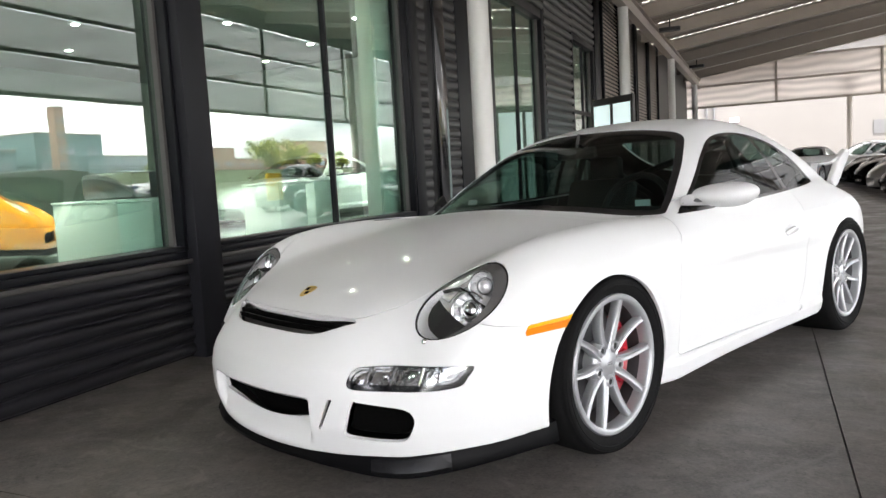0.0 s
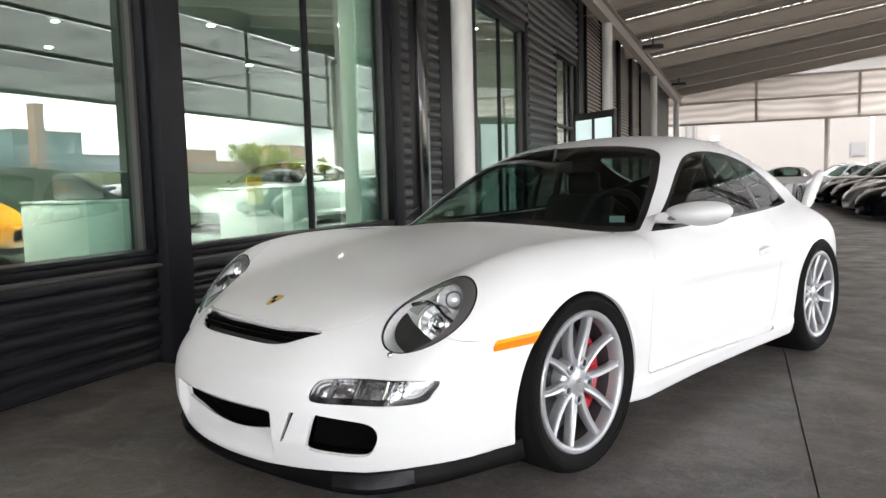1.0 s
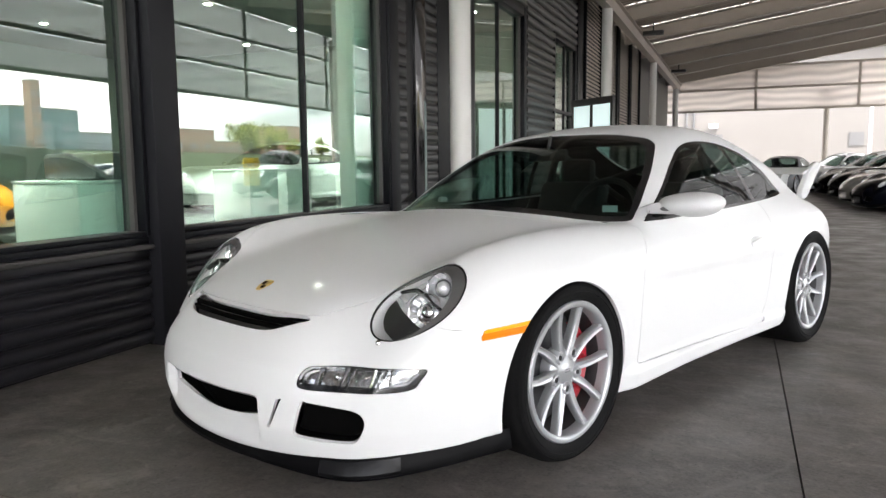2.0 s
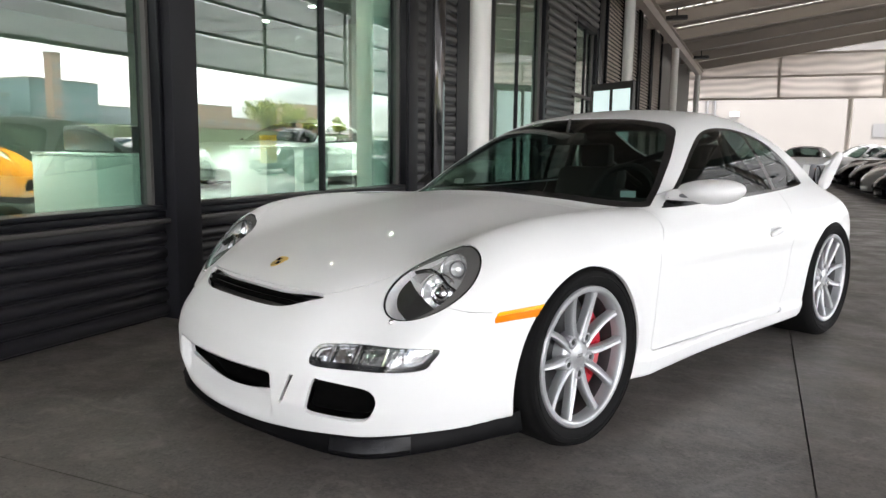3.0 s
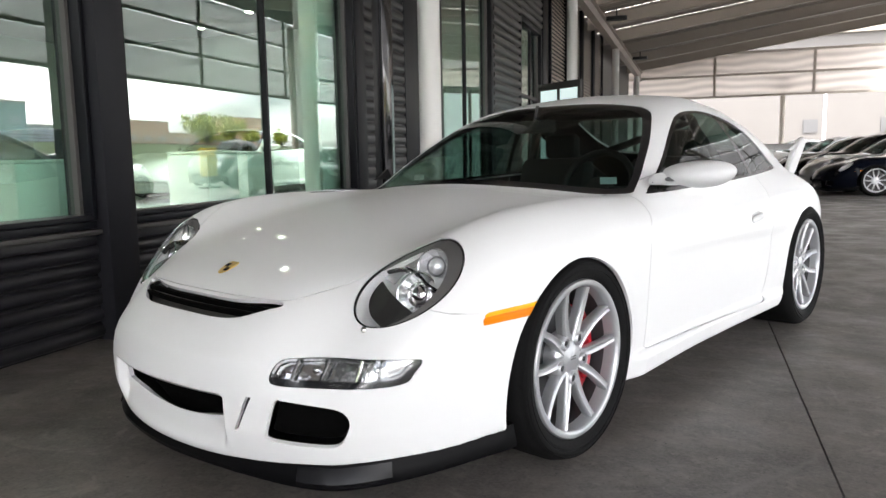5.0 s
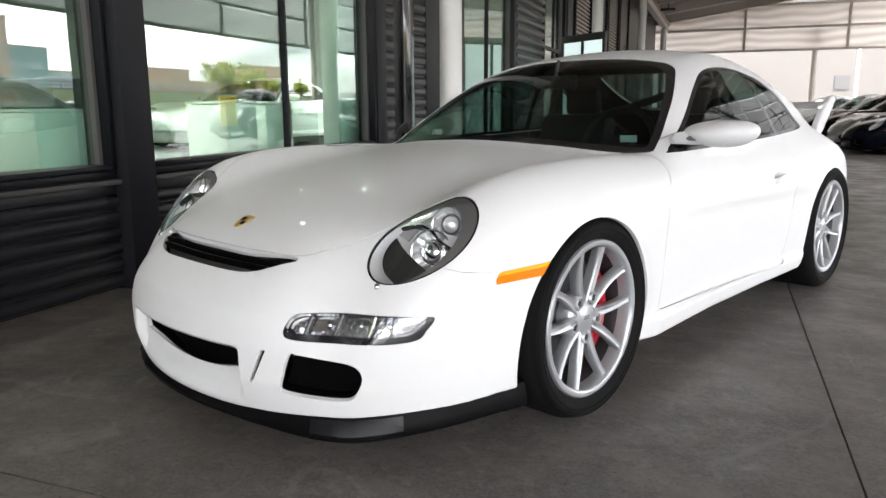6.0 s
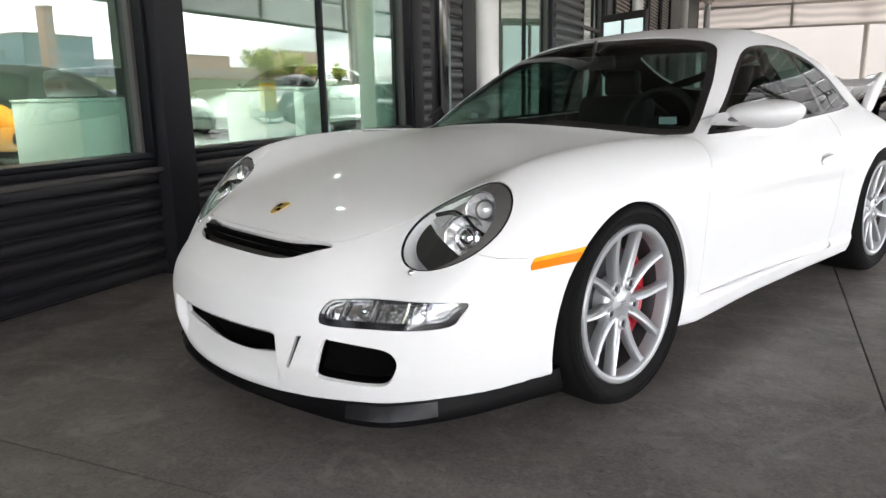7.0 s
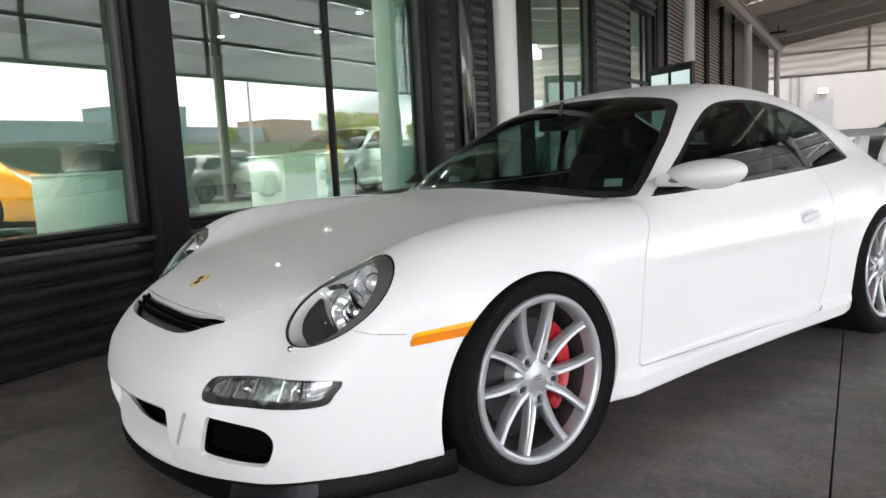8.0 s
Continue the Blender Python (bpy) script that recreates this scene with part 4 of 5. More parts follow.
def lathe(bm, profile, n, axis_m):
    """Turns a profile of (radius, along) pairs about the x axis."""
    rings = []
    for r, a in profile:
        rings.append([bm.verts.new(axis_m @ Vector((a, r * math.cos(2 * math.pi * i / n), r * math.sin(2 * math.pi * i / n)))) for i in range(n)])
    for r0, r1 in zip(rings, rings[1:]):
        for i in range(n):
            bm.faces.new((r0[i], r0[(i + 1) % n], r1[(i + 1) % n], r1[i]))


I4 = Matrix.Identity(4)


def spoke(bm, a_hub, a_rim, r0, r1, w0, w1, x0, x1):
    """One bowed spoke from the hub to the rim, thicker at the root."""
    rows = []
    for i in range(9):
        t = i / 8
        u, q = a_hub + (a_rim - a_hub) * t + 0.009 * math.sin(math.pi * t) * math.copysign(1, a_rim), r0 + (r1 - r0) * t
        a, r = math.atan2(u, q), math.hypot(u, q)
        w = w0 + (w1 - w0) * t
        if t > 0.85:
            w *= 1 + 2.2 * (t - 0.85)
        x = x0 + (x1 - x0) * t - 0.004 * math.sin(math.pi * t)
        d = Vector((0, math.cos(a), math.sin(a)))
        s = Vector((0, -math.sin(a), math.cos(a)))
        c = d * r + Vector((x, 0, 0))
        prof = [(-w, -0.010), (-w * 0.9, -0.001), (-w * 0.72, 0.0015), (-w * 0.3, -0.0025), (w * 0.3, -0.0025), (w * 0.72, 0.0015), (w * 0.9, -0.001), (w, -0.010), (w * 0.7, -0.034), (-w * 0.7, -0.034)]
        rows.append([bm.verts.new(c + s * u + Vector((k, 0, 0))) for u, k in prof])
    for p, q in zip(rows, rows[1:]):
        for j in range(10):
            bm.faces.new((p[j], p[(j + 1) % 10], q[(j + 1) % 10], q[j]))
    bm.faces.new(rows[0])
    bm.faces.new(rows[-1][::-1])


def build_wheel(parent, m, r_tyre, width, spin, caliper_at, fine=True):
    """An alloy wheel: outer face in the plane x = 0, tyre, brake disc, caliper, nuts."""
    n = 72 if fine else 32
    bm = bmesh.new()
    # rounded rim lip, then the hub
    lathe(bm, [(0.250, -0.012), (0.250, -0.002), (0.246, 0.003), (0.236, 0.004), (0.229, 0.001), (0.225, -0.006), (0.224, -0.022), (0.222, -0.045)], n, I4)
    wheel = part("wheel", bm, M_ALLOY, parent, "silver ten-spoke alloy wheel", smooth=True, m=m)
    bm = bmesh.new()
    lathe(bm, [(r, x - 0.018) for r, x in ((0.0, -0.012), (0.030, -0.012), (0.034, -0.0145), (0.058, -0.0150), (0.070, -0.019), (0.078, -0.030), (0.078, -0.07))], n, I4)
    part("hub", bm, M_ALLOY, wheel, smooth=True)
    bm = bmesh.new()
    lathe(bm, [(0.222, -0.045), (0.218, -0.06), (0.212, -0.12), (0.215, -width + 0.03), (0.245, -width)], n, I4)
    part("rim_barrel", bm, M_BARREL, wheel, smooth=True)
    for s in (-1, 1):
        bm = bmesh.new()
        spoke(bm, s * 0.015, s * 0.058, 0.048, 0.223, 0.0165, 0.0105, -0.030, -0.005)
        sp = part("spoke", bm, M_ALLOY, wheel, smooth=True, m=pose(0, 0, 0, math.degrees(spin)))
        for k in range(1, 5):
            o = new("spoke", sp.data)
            o.parent = wheel
            o.matrix_basis = pose(0, 0, 0, math.degrees(spin) + k * 72)
    bm = bmesh.new()
    sh = r_tyre - 0.012
    lathe(bm, [(0.244, -0.010), (0.252, -0.004), (0.261, 0.004), (0.284, 0.010), (0.306, 0.008), (sh - 0.004, -0.002), (sh + 0.006, -0.014), (r_tyre, -0.034), (r_tyre, -width + 0.03), (sh, -width), (0.27, -width - 0.004), (0.252, -width + 0.01)], n, I4)
    tyre = part("tyre", bm, M_RUBBER, wheel, "black low-profile rubber tyre", smooth="all")
    if not fine:
        bm = bmesh.new()
        lathe(bm, [(0.0, -0.07), (0.2, -0.07), (0.2, -0.09), (0.0, -0.09)], n, I4)
        part("brake_disc", bm, M_BLACK, wheel)
        return wheel
    # tread grooves and sidewall ring
    bm = bmesh.new()
    for r in (0.283, 0.301):
        lathe(bm, [(r - 0.0015, 0.0075), (r, 0.0118), (r + 0.0015, 0.0095)], n, I4)
    part("sidewall_rib", bm, M_RUBBER, wheel, smooth=True)
    bm = bmesh.new()
    lathe(bm, [(0.06, -0.088), (0.166, -0.088), (0.168, -0.098), (0.166, -0.112), (0.06, -0.112)], 64, I4)
    part("brake_disc", bm, M_STEEL, wheel, "steel brake disc")
    bm = bmesh.new()
    pr = []
    for i in range(11):
        a = caliper_at + (i / 10 - 0.5) * 1.75
        pr.append((0.185 * math.cos(a), 0.185 * math.sin(a)))
    for i in range(10, -1, -1):
        a = caliper_at + (i / 10 - 0.5) * 1.70
        pr.append((0.132 * math.cos(a), 0.132 * math.sin(a)))
    prism(bm, pr, 0, -0.122, -0.068)
    bmesh.ops.bevel(bm, geom=bm.edges[:], offset=0.005, segments=2, affect="EDGES")
    for s in (-0.58, 0.0, 0.58):
        a = caliper_at + s
        tube(bm, (-0.07, 0.155 * math.cos(a), 0.155 * math.sin(a)), (-0.060, 0.155 * math.cos(a), 0.155 * math.sin(a)), 0.022, 0.018, 16)
    part("brake_caliper", bm, M_RED, wheel, "red brake caliper", smooth=True)
    bm = bmesh.new()
    lathe(bm, [(0.0, -0.14), (0.21, -0.14), (0.22, -0.125)], 32, I4)
    part("dust_shield", bm, M_BLACK, wheel)
    nut = None
    for k in range(5):
        a = spin + (k + 0.5) * 2 * math.pi / 5
        c = Vector((-0.010, 0.066 * math.cos(a), 0.066 * math.sin(a)))
        if nut is None:
            bm = bmesh.new()
            lathe(bm, [(0.0130, -0.020), (0.0150, -0.0135), (0.0185, -0.0135), (0.0235, -0.020), (0.026, -0.05)], 24, I4)
            boss = part("lug_boss", bm, M_ALLOY, wheel, smooth=True, m=Matrix.Translation(c)).data
            bm = bmesh.new()
            tube(bm, (-0.034, 0, 0), (-0.0195, 0, 0), 0.0140, 0.0140, 24)
            nut = part("wheel_nut", bm, M_BLACK, wheel, "recessed wheel nut", m=Matrix.Translation(c))
            bm = bmesh.new()
            tube(bm, (-0.024, 0, 0), (-0.0160, 0, 0), 0.0095, 0.0085, 6)
            hexm = part("nut_head", bm, M_STEEL, wheel, m=Matrix.Translation(c)).data
        else:
            o = new("lug_boss", boss)
            o.parent = wheel
            o.matrix_basis = Matrix.Translation(c)
            o = new("wheel_nut", nut.data)
            o.parent = wheel
            o.matrix_basis = Matrix.Translation(c)
            o = new("nut_head", hexm)
            o.parent = wheel
            o.matrix_basis = Matrix.Translation(c)
    bm = bmesh.new()
    lathe(bm, [(0.0, -0.0265), (0.020, -0.027), (0.026, -0.0305)], 32, I4)
    part("hub_cap", bm, M_ALLOY, wheel, "plain silver hub cap", smooth=True)
    # unreadable embossed mark as two bars
    bm = bmesh.new()
    for zz in (-0.004, 0.004):
        box(bm, -0.0272, -0.0256, -0.014, 0.014, zz - 0.0014, zz + 0.0014)
    part("cap_mark", bm, M_DARKGREY, wheel)
    return wheel


def seat(parent, x):
    bm = bmesh.new()
    box(bm, x - 0.23, x + 0.23, 1.10, 1.62, 0.26, 0.42, 0.05)
    vs = box(bm, x - 0.23, x + 0.23, -0.07, 0.07, 0.0, 0.60, 0.05)
    m = pose(0, 1.62, 0.36, -18, 0, 0)
    for v in {v for v in bm.verts if v.co.y < 0.5}:
        v.co = m @ v.co
    box(bm, x - 0.11, x + 0.11, 1.80, 1.88, 0.93, 1.08, 0.035)
    return part("seat", bm, M_LEATHER, parent, "black leather bucket seat", smooth=True)


def build_car(name, m, paint, label, group="", fine=True, wing=True, category="car"):
    car = empty(name, m, label, category, group)
    v, f = half_shell(104, 200, 36, 176) if fine else half_shell(22, 60, 14, 52)
    right = lambda p: p[:, 0] > -0.02
    cut = {}

    def take(key, g):
        nonlocal v, f
        v, inside, f = split(v, f, g)
        cut[key] = inside

    def take_panel(key, g, gap=0.0015):
        """Cuts a panel out with a narrow gap round it."""
        nonlocal v, f
        v, inside, f = split(v, f, lambda p: g(p) - gap)
        v, cut[key], _ = split(v, inside, lambda p: g(p) + gap)

    take("arch", arch_cut(ARCHES[0]))
    take("arch", arch_cut(ARCHES[1]))
    take("windshield", region(WINDSHIELD, [0, 2], lambda p: (p[:, 1] < 1.6) & (p[:, 2] > 0.75) & (p[:, 1] > 0.2)))
    take("side_glass", region(SIDE_GLASS, [1, 2], lambda p: p[:, 0] > 0.42))
    take("rear_glass", region(REAR_GLASS, [0, 1], lambda p: p[:, 2] > 0.8))
    if fine:
        take("headlight", lamp_oval(1.0))
        take("marker", region(MARKER, [1, 2], lambda p: p[:, 0] > 0.6))
        take("lamp", region(BUMPER_LAMP, [0, 2], lambda p: p[:, 1] < -0.3))
        take("duct", region(DUCT, [0, 2], lambda p: p[:, 1] < -0.4))
        v, f = refine(v, f, lambda p: np.where((p[:, 1] < -0.7) & (p[:, 2] < 0.36), np.abs(np.abs(p[:, 0]) - 0.31), 1.0), 0.03, 2)
        v, f = refine(v, f, region(GRIN, [0, 2], lambda p: p[:, 1] < -0.6), 0.02)
        take("grin", region(GRIN, [0, 2], lambda p: p[:, 1] < -0.6))
        for key, g in (("slit", region(SLIT, [0, 2], lambda p: p[:, 1] < -0.6)), ("gap", region(BUMPER_SEAM, [1, 2], lambda p: p[:, 0] > 0.6))):
            v, f = refine(v, f, g, 0.02)
            take(key, g)
        take("slot", region(SLOT, [0, 1], lambda p: p[:, 2] > 0.42))
        hood_g = region(HOOD_LINE, [0, 1], lambda p: p[:, 2] > 0.42)
        take_panel("hood", hood_g)
        door_g = region(DOOR, [1, 2], lambda p: p[:, 0] > 0.4)
        take_panel("door", door_g)
        pts_all = v
        skin("hood", pts_all, cut["hood"], paint, car, "white front luggage lid")
        for s in (1, -1):
            d = skin("door", pts_all, cut["door"], paint, car, "white car door", only=s)
            # bowed grab handle, standing off at the middle
            bm = bmesh.new()
            rings = []
            for k in range(15):
                u = k / 7.0 - 1.0
                q = np.array([(0.84, 1.632 + 0.078 * u, 0.640 + 0.006 * u)])
                for _ in range(8):
                    q = q - shell_normal(q) * shell_value(q)[:, None] * 0.8
                w, h = 0.006 + 0.003 * (1 - u * u), 0.008 + 0.009 * (1 - u ** 4)
                c = (0.855 + 0.004 * (1 - u * u) if abs(u) < 0.95 else q[0, 0], q[0, 1], 0.646 + 0.010 * u)
                rings.append([bm.verts.new((s * (c[0] + w * math.cos(t)), c[1], c[2] + h * math.sin(t))) for t in [2 * math.pi * a / 12 for a in range(12)]])
            for r0, r1 in zip(rings, rings[1:]):
                for a in range(12):
                    bm.faces.new((r0[a], r0[(a + 1) % 12], r1[(a + 1) % 12], r1[a]))
            bm.faces.new(rings[0][::-1])
            bm.faces.new(rings[-1])
            part("door_handle", bm, paint, d, "body-coloured door handle", smooth="all")
    else:
        take("headlight", lamp_oval(1.0))
        take("marker", region(MARKER, [1, 2], lambda p: p[:, 0] > 0.6))
        take("duct", region(DUCT, [0, 2], lambda p: p[:, 1] < -0.4))
    pv = v
    skin("body", pv, f, paint, car)
    if fine:
        skin("inner_lining", pv, np.concatenate([f, cut["door"]]), M_LEATHER, car, "black cabin lining", lift=-0.017, rim=0)
    ws_g = region(WINDSHIELD, [0, 2], lambda p: (p[:, 1] < 1.6) & (p[:, 2] > 0.75) & (p[:, 1] > 0.2))
    sg_g = region(SIDE_GLASS, [1, 2], lambda p: p[:, 0] > 0.42)
    ws_v, ws_in, ws_band = split(pv, cut["windshield"], lambda p: ws_g(p) + 0.022)
    sg_v, sg_in, sg_band = split(pv, cut["side_glass"], lambda p: sg_g(p) + 0.014)
    sg_v, sg_pillar, sg_in = split(sg_v, sg_in, lambda p: np.abs(p[:, 1] - 1.80 + 0.25 * (p[:, 2] - 0.9)) - 0.022) if fine else (sg_v, sg_in[:0], sg_in)
    skin("windshield", ws_v, ws_in, M_CARGLASS, car, "tinted windscreen", lift=-0.004, rim=0).visible_shadow = False
    skin("windshield_band", ws_v, ws_band, M_GLOSSBLACK, car, "black band round the windscreen", lift=-0.003, rim=0)
    for s in (1, -1):
        skin("window_trim", sg_v, np.concatenate([sg_band, sg_pillar]), M_GLOSSBLACK, car, "black window trim", lift=-0.003, rim=0, only=s)
        skin("side_window", sg_v, sg_in, M_CARGLASS, car, "tinted side window", lift=-0.004, rim=0, only=s).visible_shadow = False
        # marker's upper strip gets a paler amber, a highlight put into the colour
        mv, upper, lower = split(pv, cut["marker"], region(np.array([(-0.44, 0.5265), (-0.44, 0.57), (-0.20, 0.58), (-0.20, 0.5415)]), [1, 2], lambda p: p[:, 0] > 0.6))
        sm = skin("side_marker", mv, lower, M_AMBER, car, "amber side marker lamp", lift=0.003, rim=0.010, only=s)
        if fine:
            skin("marker_highlight", mv, upper, M_AMBERTOP, sm, "upper strip of the lamp, painted paler as its highlight", lift=0.0015, rim=0.010, only=s)
    skin("rear_window", pv, cut["rear_glass"], M_CARGLASS, car, "tinted rear window", lift=-0.004, rim=0).visible_shadow = False
    # wheels
    wx = 0.878
    for s in (1, -1):
        turn = I4 if s > 0 else pose(0, 0, 0, 0, 0, 180)
        for ya, rt, wd, ca in ((FRONT_AXLE, 0.321, 0.235, 0.0), (REAR_AXLE, 0.333, 0.30, math.pi)):
            place = Matrix.Translation((s * (wx if ya == FRONT_AXLE else wx - 0.004), ya, rt + 0.002)) @ turn
            build_wheel(car, place, rt, wd, math.radians(92 if ya == FRONT_AXLE else 70), ca if s > 0 else math.pi - ca, fine)
    # dark tub, floor and wheel housings
    bm = bmesh.new()
    box(bm, -0.62, 0.62, -0.62, 2.95, 0.15, 0.20, 0.0)
    box(bm, -0.50, 0.50, -0.60, 0.42, 0.20, 0.42)
    box(bm, -0.74, 0.74, 0.44, 1.92, 0.20, 0.26)
    box(bm, -0.50, 0.50, 1.98, 2.95, 0.20, 0.70)
    part("floor_pan", bm, M_BLACK, car)
    for s in (1, -1):
        for ya in ARCHES:
            bm = bmesh.new()
            n = 28
            ring = []
            for xx, rr in ((0.860 if ya == ARCHES[0] else 0.850, R_ARCH + 0.004), (0.50, R_ARCH + 0.004), (0.50, 0.02)):
                ring.append([bm.verts.new((s * xx, ya + rr * math.cos(math.pi * (1.12 * i / n - 0.06)), Z_ARCH + rr * math.sin(math.pi * (1.12 * i / n - 0.06)))) for i in range(n + 1)])
            for r0, r1 in zip(ring, ring[1:]):
                for i in range(n):
                    bm.faces.new((r0[i], r0[i + 1], r1[i + 1], r1[i]))
            part("wheel_housing", bm, M_BLACK, car)
    lip = strip_along_lip("front_lip", car, M_LIP, "black plastic front spoiler lip")
    if fine:
        for s in (1, -1):
            ends = (0.60, 0.88) if s > 0 else (-0.88, -0.60)
            strip_along_lip("lip_corner", lip, M_LIPEDGE, "worn satin grey corner of the lip", ends[0], ends[1], 0.004)
    # cabin
    bm = bmesh.new()
    box(bm, -0.70, 0.70, 0.52, 0.95, 0.60, 0.80, 0.05)
    box(bm, -0.09, 0.09, 0.9, 1.7, 0.26, 0.46, 0.03)
    part("dashboard", bm, M_LEATHER, car, "black dashboard", smooth=True)
    seat(car, 0.36), seat(car, -0.36)
    if fine:
        bm = bmesh.new()
        n, mseg = 40, 10
        mm = pose(0.36, 1.00, 0.80, 68, 0, 0)
        rings = []
        for i in range(n):
            a = 2 * math.pi * i / n
            c = Vector((math.cos(a) * 0.175, math.sin(a) * 0.175, 0))
            rings.append([bm.verts.new(mm @ (c + c.normalized() * 0.016 * math.cos(2 * math.pi * j / mseg) + Vector((0, 0, 0.016 * math.sin(2 * math.pi * j / mseg))))) for j in range(mseg)])
        for i in range(n):
            for j in range(mseg):
                bm.faces.new((rings[i][j], rings[(i + 1) % n][j], rings[(i + 1) % n][(j + 1) % mseg], rings[i][(j + 1) % mseg]))
        for a in (0, 180, 270):
            tube(bm, mm @ Vector((0, 0, -0.02)), mm @ Vector((0.17 * math.cos(math.radians(a)), 0.17 * math.sin(math.radians(a)), 0)), 0.016)
        tube(bm, mm @ Vector((0, 0, -0.25)), mm @ Vector((0, 0, 0.0)), 0.05, 0.06)
        part("steering_wheel", bm, M_LEATHER, car, "black steering wheel", smooth=True)
        bm = bmesh.new()
        box(bm, -0.12, 0.12, 1.02, 1.05, 1.06, 1.12, 0.012)
        tube(bm, (0, 1.03, 1.10), (0, 1.06, 1.19), 0.008)
        part("rear_view_mirror", bm, M_BLACK, car, smooth=True)
        # roll cage behind the seats
        bm = bmesh.new()
        hoop = [(-0.60, 1.78, 0.30), (-0.585, 1.78, 0.80), (-0.47, 1.76, 1.12), (-0.36, 1.75, 1.17), (0.36, 1.75, 1.17), (0.47, 1.76, 1.12), (0.585, 1.78, 0.80), (0.60, 1.78, 0.30)]
        for p0, p1 in zip(hoop, hoop[1:]):
            tube(bm, p0, p1, 0.022, 0.022, 12)
        for s in (1, -1):
            tube(bm, (s * 0.46, 1.76, 1.12), (s * 0.42, 2.45, 0.80), 0.020, 0.020, 12)
        tube(bm, (-0.585, 1.78, 0.80), (0.47, 1.76, 1.12), 0.020, 0.020, 12)
        tube(bm, (-0.59, 1.78, 0.72), (0.59, 1.78, 0.72), 0.020, 0.020, 12)
        part("roll_cage", bm, M_BLACK, car, "black tubular roll cage", smooth=True)
    front_details(car, pv, cut, paint, fine)
    mirrors(car, paint)
    if wing:
        rear_wing(car, paint)
    return car


def mirrors(car, paint):
    for s in (1, -1):
        bm = bmesh.new()
        bmesh.ops.create_uvsphere(bm, u_segments=36, v_segments=18, radius=1.0)
        for vt in bm.verts:
            c = vt.co
            k = 1.0 if c.y < 0 else 0.35
            vt.co = Vector((c.x * 0.130 + 0.02 * c.z, c.y * 0.100 * k, c.z * (0.051 + 0.008 * c.x) - 0.006 * (1 - c.x * c.x)))
        bmesh.ops.transform(bm, matrix=pose(0.928, 0.765, 0.880, 0, 3, 12) if s > 0 else pose(0.800, 1.08, 0.880, 0, 3, 82), verts=bm.verts[:])
        if s < 0:
            bmesh.ops.scale(bm, vec=(-1, 1, 1), verts=bm.verts[:])
        body = part("mirror", bm, paint, car, "white door mirror", smooth="all")
        bm = bmesh.new()
        box(bm, *((0.74, 0.86, 0.73, 0.80) if s > 0 else (-0.80, -0.74, 0.98, 1.04)), 0.832, 0.862, 0.008)
        part("mirror_arm", bm, paint, body, smooth=True)
        if s > 0:
            bm = bmesh.new()
            prism(bm, [(0.772, 0.842), (0.772, 0.872), (0.80, 0.880), (0.87, 0.884), (0.88, 0.846)], 1, 0.692, 0.745)
            bmesh.ops.bevel(bm, geom=bm.edges[:], offset=0.006, segments=2, affect="EDGES")
            part("mirror_foot", bm, paint, body, smooth=True)
            bm = bmesh.new()
            bmesh.ops.create_uvsphere(bm, u_segments=16, v_segments=8, radius=1.0, matrix=pose(0.858, 0.688, 0.858, 0, -4, 10) @ Matrix.Diagonal((0.028, 0.006, 0.010, 1)))
            part("mirror_pocket", bm, M_DARKGREY, body, smooth="all")
        bm = bmesh.new()
        prism(bm, [(0.70, 0.842), (0.82, 0.845), (0.79, 0.900)], 0, s * 0.772, s * 0.782)
        part("mirror_base", bm, M_BLACK, body)


def rear_wing(car, paint):
    bm = bmesh.new()
    prof = []
    for i in range(16):
        a = 2 * math.pi * i / 16
        prof.append((3.30 + 0.13 * math.cos(a), 0.985 + 0.013 * math.sin(a) + 0.02 * math.cos(a)))
    prism(bm, prof, 0, -0.52, 0.52)
    w = part("rear_wing", bm, paint, car, "white fixed rear wing", smooth=True)
    for s in (1, -1):
        bm = bmesh.new()
        prism(bm, smooth_loop([(3.14, 0.83), (3.24, 0.80), (3.36, 0.90), (3.47, 1.005), (3.46, 1.045), (3.38, 1.035), (3.26, 0.965)], 4).tolist(), 0, s * 0.50, s * 0.535)
        bmesh.ops.bevel(bm, geom=bm.edges[:], offset=0.006, segments=2, affect="EDGES")
        part("end_plate", bm, paint, w, smooth=True)
        bm = bmesh.new()
        prism(bm, [(3.12, 0.76), (3.30, 0.76), (3.36, 0.98), (3.24, 0.98)], 0, s * 0.34, s * 0.37)
        part("wing_upright", bm, paint, w)


